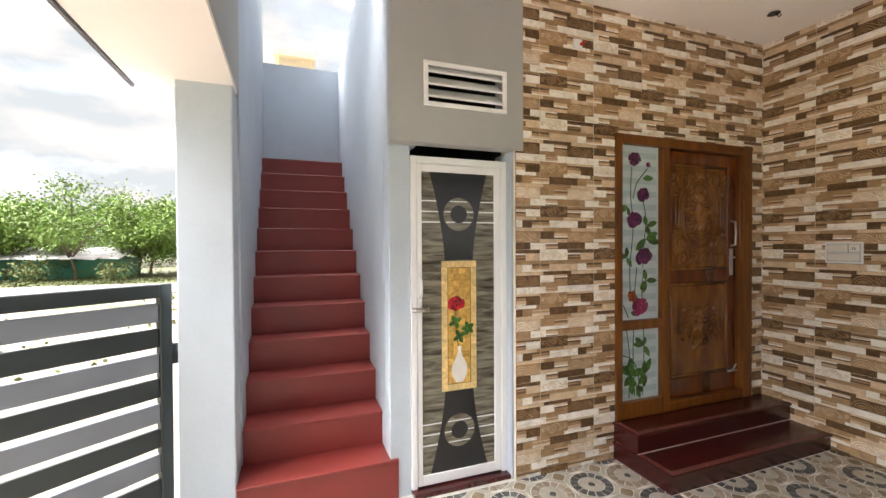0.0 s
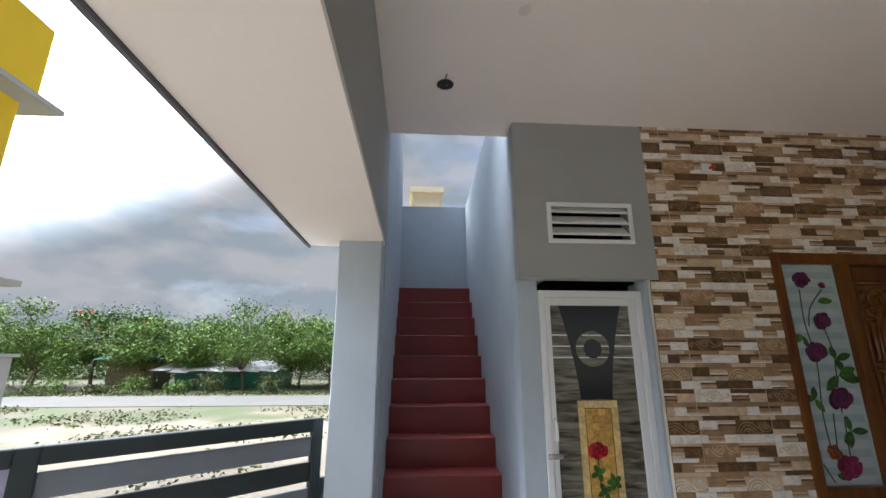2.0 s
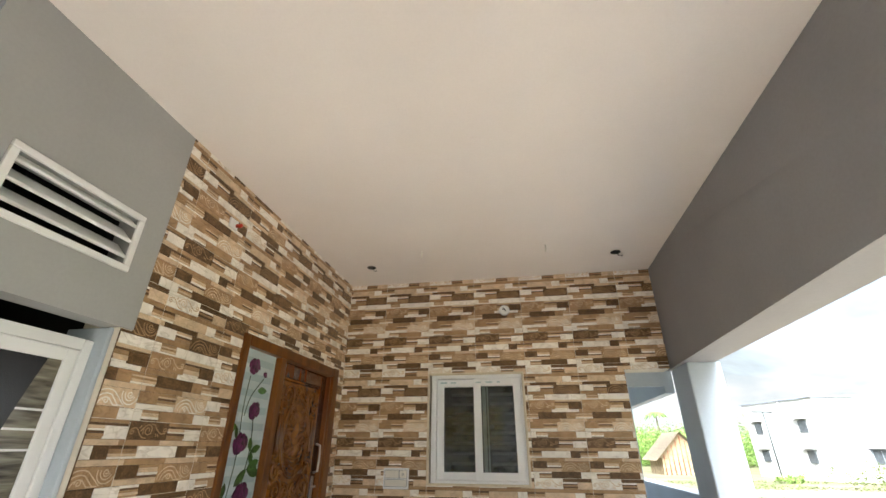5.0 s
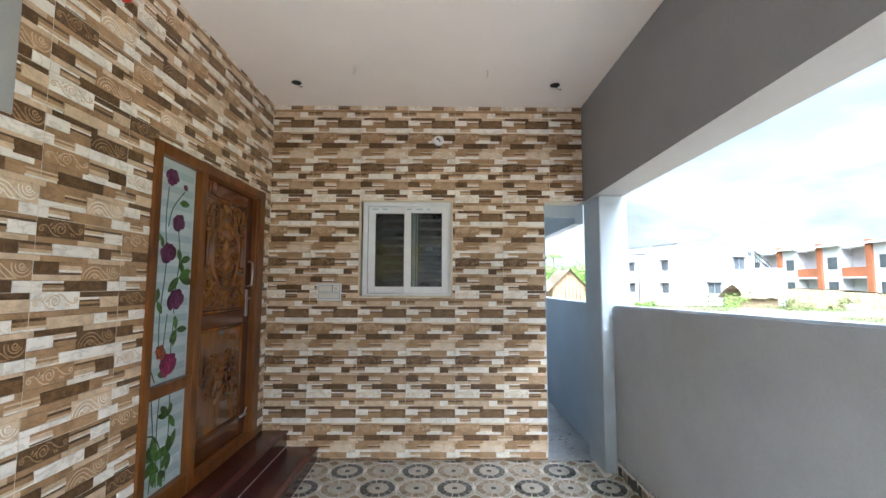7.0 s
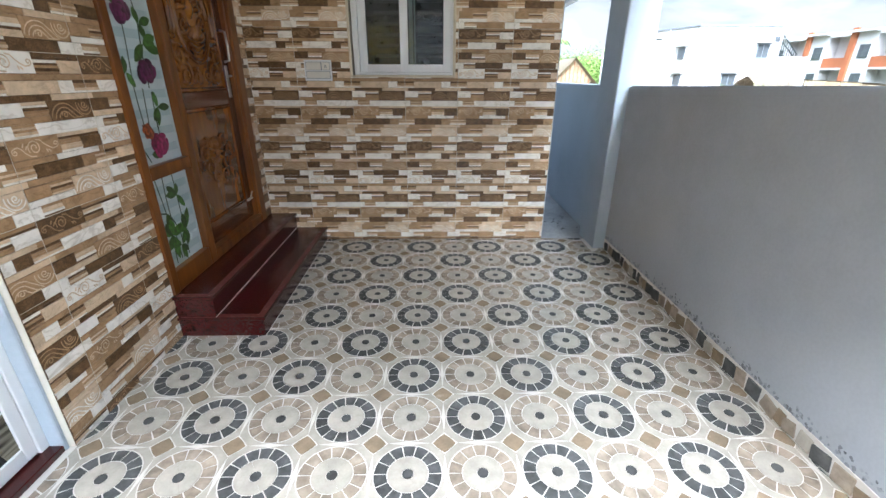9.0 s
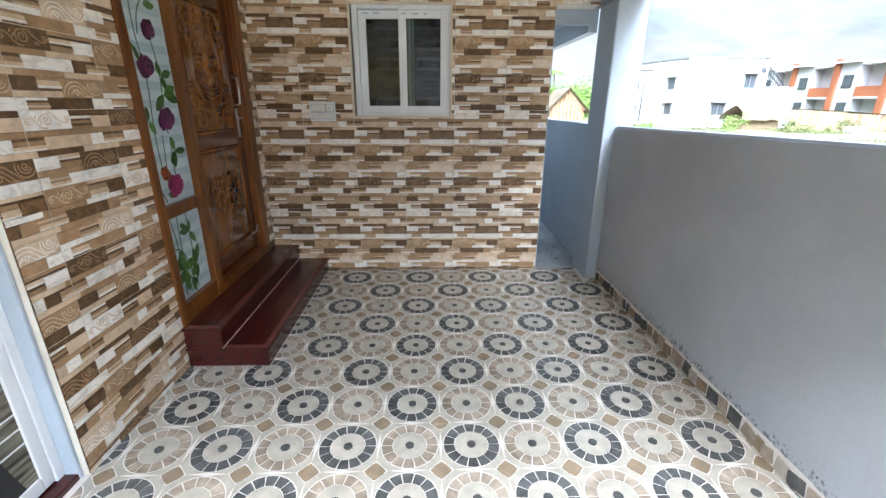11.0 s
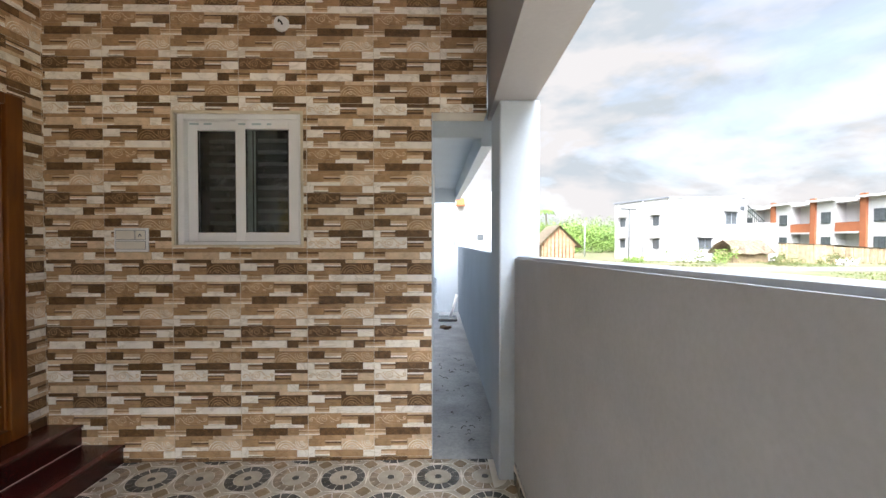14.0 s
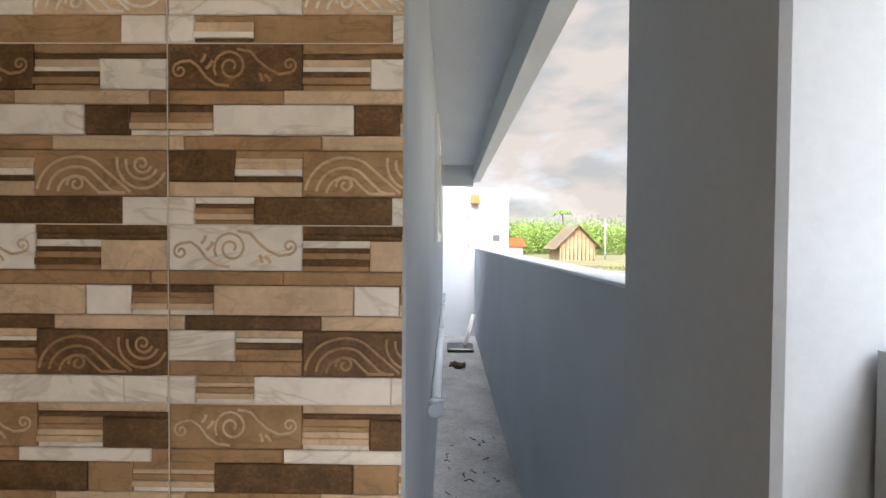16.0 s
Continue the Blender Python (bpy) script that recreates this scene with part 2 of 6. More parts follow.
M_GATE_DARK = material("charcoal_gate_paint", (0.02, 0.031, 0.034), 0.4, vary=0.1)
M_GATE_GREY = material("grey_gate_paint", (0.175, 0.2, 0.24), 0.4, vary=0.06)
M_LILAC = material("lilac_panel_paint", (0.44, 0.42, 0.58), 0.4, vary=0.04)
M_IVORY = material("ivory_cutout", (0.8, 0.8, 0.8), 0.5)
M_PAPER = material("white_sticker", (0.75, 0.72, 0.66), 0.5)
M_RED_WIRE = material("red_wire", (0.6, 0.04, 0.02), 0.4)

glass = bpy.data.materials.new("window_glass")
glass.use_nodes = True
g_b = glass.node_tree.nodes["Principled BSDF"]
g_b.inputs["Base Color"].default_value = (0.75, 0.78, 0.78, 1)
g_b.inputs["Roughness"].default_value, g_b.inputs["Transmission Weight"].default_value, g_b.inputs["IOR"].default_value = 0.03, 1.0, 1.25

# ---- building helpers ----


def box(bm, x0, x1, y0, y1, z0, z1, mi=0, bevel=0.0, seg=1):
    """Adds a box to bm, with worn edges where bevel is given."""
    vs = [bm.verts.new((x, y, z)) for x in (x0, x1) for y in (y0, y1) for z in (z0, z1)]
    quads = ((0, 1, 3, 2), (4, 6, 7, 5), (0, 4, 5, 1), (2, 3, 7, 6), (0, 2, 6, 4), (1, 5, 7, 3))
    fs = [bm.faces.new([vs[i] for i in q]) for q in quads]
    for f in fs:
        f.material_index = mi
    if bevel:
        es = list({e for f in fs for e in f.edges})
        got = bmesh.ops.bevel(bm, geom=es, offset=bevel, segments=seg, affect="EDGES", profile=0.6)
        for f in got["faces"]:
            f.material_index = mi
    return fs


def tube(bm, pts, r, sides=8, mi=0, taper=1.0):
    """Adds a round bar along pts to bm."""
    pts = [Vector(p) for p in pts]
    rings = []
    for i, p in enumerate(pts):
        d = (pts[min(i + 1, len(pts) - 1)] - pts[max(i - 1, 0)]).normalized()
        a = d.orthogonal().normalized()
        b = d.cross(a)
        rr = r * (1 + (taper - 1) * i / max(1, len(pts) - 1))
        rings.append([bm.verts.new(p + (a * math.cos(k) + b * math.sin(k)) * rr) for k in
                      [2 * math.pi * j / sides for j in range(sides)]])
    for r0, r1 in zip(rings, rings[1:]):
        # keep the rings in step
        best = min(range(sides), key=lambda s: (r0[0].co - r1[s].co).length)
        r1[:] = r1[best:] + r1[:best]
        for j in range(sides):
            f = bm.faces.new((r0[j], r0[(j + 1) % sides], r1[(j + 1) % sides], r1[j]))
            f.material_index, f.smooth = mi, True
    for ring in (rings[0], rings[-1]):
        bm.faces.new(ring).material_index = mi


def mesh_of(bm, mats, name="mesh"):
    bmesh.ops.recalc_face_normals(bm, faces=bm.faces[:])
    me = bpy.data.meshes.new(name)
    bm.to_mesh(me)
    bm.free()
    for m in (mats if isinstance(mats, (list, tuple)) else [mats]):
        me.materials.append(m)
    return me


def part(name, bm, mats, parent=None, label=""):
    """Links bm as one mesh object, under parent where one is given."""
    ob = new(name, mesh_of(bm, mats, name))
    ob.parent = parent
    return tagged(ob, label)


def boxes(name, mats, *dims, parent=None, label="", bevel=0.0):
    bm = bmesh.new()
    for d in dims:
        box(bm, *d, bevel=bevel)
    return part(name, bm, mats, parent, label)


def structure(ob, label, category):
    return tagged(ob, label, category, kind="structure")


def empty(name, x, y, z, label, category, group=""):
    ob = new(name)
    ob.location = (x, y, z)
    ob.empty_display_size = 0.1
    tagged(ob, label, category, group)
    return ob


def under(parent, *kids):
    """Parents kids that were built in world places."""
    m = Matrix.Translation(parent.location) if parent.parent is None else parent.matrix_world
    for k in kids:
        k.parent = parent
        k.matrix_parent_inverse = m.inverted()


def wpart(name, bm, mats, parent, label=""):
    """A part built in world places under an Empty or a mesh."""
    ob = part(name, bm, mats, None, label)
    if parent is not None:
        under(parent, ob)
    return ob


# ---- the setting ----
H = 3.29          # ceiling
PX = 3.10         # inner face of the parapet
WX = 2.58         # end of the tiled wall
FZ = -0.50        # street level

structure(boxes("floor", M_F_GROUT, (-0.15, 3.25, -4.50, 0.0, -0.5, -0.002)), "porch floor slab under patterned tiles", "floor")
structure(boxes("corridor_floor", M_CEMENT, (WX, 3.25, 0.0, 6.2, -0.5, -0.006)), "bare grey cement side passage floor", "floor")

# tiled wall with the window
bm = bmesh.new()
WIN = (0.855, 1.695, 1.475, 2.355)
for d in ((-0.2, WIN[0], 0.0072, 0.2, -0.5, H), (WIN[1], WX - 0.002, 0.0072, 0.2, -0.5, H), (WIN[0], WIN[1], 0.0072, 0.2, -0.5, WIN[2]),
          (WIN[0], WIN[1], 0.0072, 0.2, WIN[3], H), (WX - 0.002, 2.955, 0.0072, 0.2, 2.37, H)):
    box(bm, *d)
structure(part("wall_north", bm, M_T_GROUT), "wall clad in brown and cream strip tiles", "wall")
# tiled wall with the house door
DY0, DY1, DZ0, DZ1 = -1.62, -0.155, 0.305, 2.395
bm = bmesh.new()
for d in ((-0.2, -0.0072, -2.448, DY0, -0.5, H), (-0.2, -0.0072, DY1, 0.0072, -0.5, H), (-0.2, -0.0072, DY0, DY1, DZ1, H), (-0.2, -0.0072, DY0, DY1, -0.5, DZ0)):
    box(bm, *d)
structure(part("wall_west", bm, M_T_GROUT), "entrance wall clad in brown and cream strip tiles", "wall")
# store room front under the stair
bm = bmesh.new()
box(bm, -0.25, -0.10, -3.285, -3.15, -0.5, 2.205, bevel=0.004)
box(bm, -0.25, -0.03, -2.471, -2.45, -0.5, 2.205, bevel=0.004)
structure(part("wall_store_jambs", bm, M_BLUE), "pale blue jambs beside the store door", "wall")
VY0, VY1, VZ0, VZ1 = -3.065, -2.545, 2.46, 2.685
bm = bmesh.new()
ys, zs = (-3.29, VY0, VY1, -2.39), (2.21, VZ0, VZ1, H)
grid = {(k, i, j): bm.verts.new((x, ys[i], zs[j])) for k, x in ((0, 0.0), (1, -0.10)) for i in range(4) for j in range(4)}
for i in range(3):
    for j in range(3):
        if (i, j) != (1, 1):
            for k in (0, 1):
                bm.faces.new([grid[k, i + a, j + b] for a, b in ((0, 0), (1, 0), (1, 1), (0, 1))])
for lo, hi in ((0, 3), (1, 2)):
    # outer edge, then the edge of the vent opening
    for i in range(lo, hi):
        for a, b in (((i, lo), (i + 1, lo)), ((i, hi), (i + 1, hi)), ((lo, i), (lo, i + 1)), ((hi, i), (hi, i + 1))):
            bm.faces.new((grid[(0, *a)], grid[(0, *b)], grid[(1, *b)], grid[(1, *a)]))
structure(part("wall_store_bulkhead", bm, M_GREY), "grey bulkhead above the store door", "wall")
# black colour puts the store's darkness in behind the vent
structure(boxes("wall_store_inside", M_BLACK, (-1.2, -1.15, -3.15, -2.37, -0.5, H), (-1.2, -0.2, -2.37, -2.32, -0.5, H)), "store room walls, dark put into their colour", "wall")

# stair walls
bm = bmesh.new()
box(bm, -3.4, -0.252, -3.285, -3.11, -0.5, 2.205)
box(bm, -3.4, -0.101, -3.285, -3.11, 2.206, 3.86)
for v in bm.verts:
    # the stair widens a little towards its head
    if v.co.x < -3 and v.co.y < -3.2:
        v.co.y += 0.07
structure(part("wall_stair_house", bm, M_BLUE), "pale blue painted stair wall", "wall")
# top raised out of view, added height that shades the stair walls
structure(boxes("wall_stair_outer", M_BLUE, (-3.4, -0.352, -4.36, -4.14, -0.5, 5.8)), "pale blue painted outer stair wall", "wall")
structure(boxes("wall_stair_end", M_BLUE, (-3.4, -3.25, -4.14, -3.16, -0.5, 3.86)), "pale blue wall at the stair head", "wall")
structure(boxes("pillar_gate", M_BLUE, (-0.35, -0.10, -4.42, -4.15, -0.5, 2.47), bevel=0.006), "pale blue gate pillar", "pillar")
# beams, sunshade, ceiling
structure(boxes("beam_gate", M_GREY, (-0.35, 3.25, -4.36, -4.138, 2.484, H + 0.13)), "grey beam over the gateway", "beam")
structure(boxes("sunshade_slab", M_CEIL, (-0.24, 3.3, -4.635, -4.14, 2.455, 2.50)), "cream soffit of the sunshade", "sunshade")
structure(boxes("sunshade_edge", M_SLAB_EDGE, (-0.24, 3.3, -4.65, -4.36, 2.502, 2.58), (-0.25, 3.3, -4.655, -4.637, 2.44, 2.58), bevel=0.002), "dark grey sunshade edge", "sunshade")
structure(boxes("ceiling", M_CEIL, (-0.20, 2.952, -4.138, 0.012, H, H + 0.13)), "plain cream painted porch ceiling", "ceiling")
bm = bmesh.new()
box(bm, 2.978, 3.235, -4.36, 0.2, 2.375, H + 0.13)
for v in bm.verts:
    # the beam is slightly out of square with the porch
    v.co.x += (0.038 if v.co.z < 3 else 0.012) * v.co.y - (0.016 if v.co.z > 3 else 0)
structure(part("beam_parapet", bm, M_BEAM), "grey beam over the open side", "beam")
structure(boxes("pillar_corner", M_BLUE, (3.004, 3.255, -0.25, 0.14, -0.5, 2.374), bevel=0.008), "pale blue corner pillar", "pillar")
structure(boxes("pillar_front", M_BLUE, (2.964, 3.245, -4.45, -4.12, -0.5, 2.374), bevel=0.008), "pale blue front pillar", "pillar")
bm = bmesh.new()
box(bm, PX, 3.24, -4.12, -0.258, -0.5, 1.40)
for v in bm.verts:
    if v.co.z > 0:
        v.co.z = 1.405 - 0.02 * (v.co.y + 0.258)
bmesh.ops.bevel(bm, geom=[e for e in bm.edges if all(v.co.z > 0 for v in e.verts)], offset=0.012, segments=2, affect="EDGES")
bmesh.ops.recalc_face_normals(bm, faces=bm.faces[:])
# upward faces take the pale blue, the sides stay grey
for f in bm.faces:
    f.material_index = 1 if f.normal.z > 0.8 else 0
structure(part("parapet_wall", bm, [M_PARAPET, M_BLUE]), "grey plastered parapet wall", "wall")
bm = bmesh.new()
box(bm, 3.10, 3.245, 0.142, 6.2, -0.5, 1.40, bevel=0.012, seg=2)
structure(part("wall_passage_parapet", bm, M_BLUE), "pale blue side passage parapet", "wall")
structure(boxes("wall_passage_end", M_BLUE, (WX, 3.09, 6.0, 6.15, -0.5, 1.40)), "pale blue wall ending the side passage", "wall")
structure(boxes("wall_house_side", M_BLUE, (2.38, WX, 0.202, 6.2, -0.5, H)), "pale blue house side wall", "wall")
structure(boxes("sunshade_passage", M_BLUE, (WX, 3.02, 0.21, 4.2, 2.37, 2.46), (2.94, 3.02, 0.21, 4.2, 2.19, 2.37), (WX, 2.94, 4.1, 4.2, 2.14, 2.37), (WX, 2.955, 0.2, 0.26, 2.25, 2.369)),
          "pale blue sunshade over the side passage", "sunshade")
structure(boxes("wall_reveal", M_BLUE, (WX - 0.0018, WX + 0.006, 0.002, 0.2019, 0.0, 2.369)), "pale blue painted end of the tiled wall", "wall")
# closes the house: unseen roof and black walls, added so the rooms stay dark
structure(boxes("wall_house_inside", M_BLACK, (-4.0, -3.9, -2.3, 6.2, -0.5, H), (-4.0, WX, 6.15, 6.3, -0.5, H), (-4.0, -0.2, -2.3, -2.2, -0.5, H)), "unseen inner house walls, dark put into their colour", "wall")
structure(boxes("house_roof", M_CEMENT, (-4.0, WX, 0.21, 6.3, H, H + 0.13), (-4.0, -0.2, -3.15, 0.2, H + 0.002, H + 0.13)), "flat cement house roof", "roof")

# ---- ground and distance ----
M_SOIL = material("sandy_soil", (0.235, 0.195, 0.145), 0.9, vary=0.25, size=0.6, grain=0.4, grain_size=12)
# the plot is bare sand; past it the waste ground is weedy
so_n, so_l = M_SOIL.node_tree.nodes, M_SOIL.node_tree.links
so_geo = so_n.new("ShaderNodeNewGeometry")
so_far = so_n.new("ShaderNodeVectorMath")
so_far.operation = "DISTANCE"
so_far.inputs[1].default_value = (-1.0, -3.0, FZ)
so_noise = so_n.new("ShaderNodeTexNoise")
so_noise.inputs["Scale"].default_value, so_noise.inputs["Detail"].default_value = 0.35, 8
so_add = so_n.new("ShaderNodeMath")
so_add.operation, so_add.inputs[1].default_value = "MULTIPLY_ADD", 14.0
so_edge = so_n.new("ShaderNodeMapRange")
so_edge.inputs["From Min"].default_value, so_edge.inputs["From Max"].default_value = 21.0, 24.0
so_weed = so_n.new("ShaderNodeValToRGB")
so_weed.color_ramp.elements[0].position, so_weed.color_ramp.elements[1].position = 0.38, 0.62
so_weed.color_ramp.elements[0].color, so_weed.color_ramp.elements[1].color = (0.125, 0.105, 0.068, 1), (0.062, 0.082, 0.028, 1)
so_mix = so_n.new("ShaderNodeMix")
so_mix.data_type = "RGBA"
so_base = so_n["Principled BSDF"].inputs["Base Color"]
so_l.new(so_base.links[0].from_socket, so_mix.inputs["A"])
so_l.new(so_geo.outputs["Position"], so_far.inputs[0])
so_l.new(so_geo.outputs["Position"], so_noise.inputs["Vector"])
so_l.new(so_noise.outputs["Fac"], so_add.inputs[0])
so_l.new(so_far.outputs["Value"], so_add.inputs[2])
so_l.new(so_add.outputs["Value"], so_edge.inputs["Value"])
so_l.new(so_noise.outputs["Fac"], so_weed.inputs["Fac"])
so_l.new(so_weed.outputs["Color"], so_mix.inputs["B"])
so_l.new(so_edge.outputs["Result"], so_mix.inputs["Factor"])
so_l.new(so_mix.outputs["Result"], so_base)
M_ROAD = material("concrete_road", (0.115, 0.11, 0.10), 0.85, vary=0.12, size=0.8, grain=0.2, grain_size=30)
bm = bmesh.new()
bmesh.ops.create_grid(bm, x_segments=2, y_segments=2, size=900)
for v in bm.verts:
    v.co.z = FZ
structure(part("ground", bm, M_SOIL), "sandy soil with patches of grass", "ground")

# ---- stair ----
stair = empty("staircase", -0.05, -3.7, 0, "red oxide painted concrete staircase between blue walls", "staircase")
RISE, GO = 0.2136, 0.2518
for k in range(1, 13):
    x1 = -0.09 - (k - 1) * GO
    x0 = x1 - GO - 0.02 if k < 12 else -3.25
    bm = bmesh.new()
    y0, y1 = (-4.139, -3.284 + 0.0055 * k) if k > 1 else (-4.149, -3.236)
    z = 0.25 + RISE * (k - 1)
    box(bm, x0 - 0.01, x1, y0, y1, z - RISE + 0.0005 if k > 1 else 0.0, z - 0.012)
    box(bm, x0 - 0.01, x1 + 0.012, y0, y1, z - 0.0119, z, bevel=0.003)
    wpart("step", bm, M_RED, stair)

# ---- flat prints and round shapes, on a plane that faces +x ----


def ring_yz(bm, x, y, z, r0, r1, mi=0, n=36):
    a = [[bm.verts.new((x, y + r * math.cos(2 * math.pi * k / n), z + r * math.sin(2 * math.pi * k / n))) for k in range(n)] for r in (r0, r1)]
    for k in range(n):
        bm.faces.new((a[0][k], a[1][k], a[1][(k + 1) % n], a[0][(k + 1) % n])).material_index = mi


def outline_yz(bm, x, left, right, mi=0, thick=0.0015):
    """A flat shape facing +x between two edges, each a list of (y, z) from top to bottom."""
    va = [bm.verts.new((x, *p)) for p in left]
    vb = [bm.verts.new((x, *p)) for p in right]
    for i in range(len(va) - 1):
        bm.faces.new((va[i], vb[i], vb[i + 1], va[i + 1])).material_index = mi


def leaf_yz(bm, x, y, z, length, width, spin, mi=0):
    ts = [i / 8 for i in range(9)]
    ed = [math.sin(math.pi * t) ** 0.8 * width / 2 for t in ts]
    c, s = math.cos(spin), math.sin(spin)
    left = [(y + t * length * c - w * s, z + t * length * s + w * c) for t, w in zip(ts, ed)]
    right = [(y + t * length * c + w * s, z + t * length * s - w * c) for t, w in zip(ts, ed)]
    outline_yz(bm, x, left, right, mi)


def ribbon_yz(bm, x, pts, w, mi=0):
    """A smooth flat stem through (y, z) points."""
    fine = []
    for i in range(len(pts) - 1):
        p0, p1, p2, p3 = (Vector(pts[max(0, min(len(pts) - 1, i + k))]) for k in (-1, 0, 1, 2))
        for j in range(6):
            t = j / 6
            fine.append(0.5 * ((2 * p1) + (p2 - p0) * t + (2 * p0 - 5 * p1 + 4 * p2 - p3) * t * t + (3 * p1 - p0 - 3 * p2 + p3) * t ** 3))
    fine.append(Vector(pts[-1]))
    le, ri = [], []
    for i, p in enumerate(fine):
        d = (fine[min(i + 1, len(fine) - 1)] - fine[max(i - 1, 0)]).normalized()
        nrm = Vector((-d.y, d.x)) * w / 2
        le.append(tuple(p + nrm))
        ri.append(tuple(p - nrm))
    outline_yz(bm, x, le, ri, mi)


# ---- house door ----
door = empty("door_1", 0, -0.9, 0.29, "closed carved teak house door with a flower-painted frosted sidelight", "door")
door["kind"] = "structure"
XF = 0.018
FB = 0.272
for d, nm in (((-0.12, XF, -1.62, -1.56, FB, 2.395), "jamb"), ((-0.12, XF, -0.262, -0.155, FB, 2.395), "jamb"),
              ((-0.12, XF, -1.56, -0.262, 2.325, 2.395), "head"), ((-0.12, XF - 0.002, -1.165, -1.09, FB, 2.325), "mullion"),
              ((-0.12, XF - 0.004, -1.56, -1.165, 0.935, 1.005), "transom"), ((-0.12, XF - 0.004, -1.56, -1.165, FB, 0.395), "bottom_rail"),
              ((-0.12, XF - 0.004, -1.09, -0.262, FB, 0.345), "threshold")):
    bm = bmesh.new()
    box(bm, *d, bevel=0.007, seg=2)
    wpart(nm, bm, M_WOOD_FRAME, door)
# moulded inner edges of the frame
for y0, y1 in ((-1.105, -1.085), (-0.28, -0.26)):
    bm = bmesh.new()
    box(bm, -0.06, -0.004, y0, y1, 0.345, 2.325, bevel=0.006)
    wpart("door_stop", bm, M_WOOD_FRAME, door)

leaf = bmesh.new()
LX = -0.04
LY0, LY1, LZ0, LZ1 = -1.085, -0.28, 0.347, 2.323
PANELS = ((-1.025, -0.38, 1.365, 2.22), (-1.025, -0.38, 0.50, 1.262))
box(leaf, LX - 0.04, LX - 0.014, LY0, LY1, LZ0, LZ1)
for d in ((LY0, -1.025, LZ0, LZ1), (-0.38, LY1, LZ0, LZ1), (-1.025, -0.38, 2.22, LZ1), (-1.025, -0.38, 1.262, 1.365), (-1.025, -0.38, LZ0, 0.50)):
    box(leaf, LX - 0.0139, LX, d[0], d[1], d[2], d[3], bevel=0.004)
leaf_ob = wpart("door_leaf", leaf, M_WOOD, door)


def curl(bm, x, y, z, r, turns, start, hand, thick):
    """A carved scroll that winds inwards."""
    n = int(14 * turns) + 4
    pts = []
    for i in range(n):
        t = i / (n - 1)
        a = start + hand * turns * 2 * math.pi * t
        rr = r * (1 - 0.85 * t)
        pts.append((x + 0.008 * t, y + rr * math.cos(a), z + rr * math.sin(a)))
    tube(bm, pts, thick, 6, taper=0.6)


def dome(bm, x, y, z, ry, rz, h, spin=0.0, mi=0):
    """A low carved swelling facing +x."""
    n, m = 12, 3
    top = bm.verts.new((x + h, y, z))
    rings = []
    for j in range(1, m + 1):
        t = j / m
        ring = []
        for k in range(n):
            a = 2 * math.pi * k / n
            p, q = ry * t * math.cos(a), rz * t * math.sin(a)
            ring.append(bm.verts.new((x + h * math.cos(t * math.pi / 2), y + p * math.cos(spin) - q * math.sin(spin), z + p * math.sin(spin) + q * math.cos(spin))))
        rings.append(ring)
    for k in range(n):
        f = bm.faces.new((top, rings[0][k], rings[0][(k + 1) % n]))
        f.smooth, f.material_index = True, mi
        for r0, r1 in zip(rings, rings[1:]):
            f = bm.faces.new((r0[k], r1[k], r1[(k + 1) % n], r0[(k + 1) % n]))
            f.smooth, f.material_index = True, mi


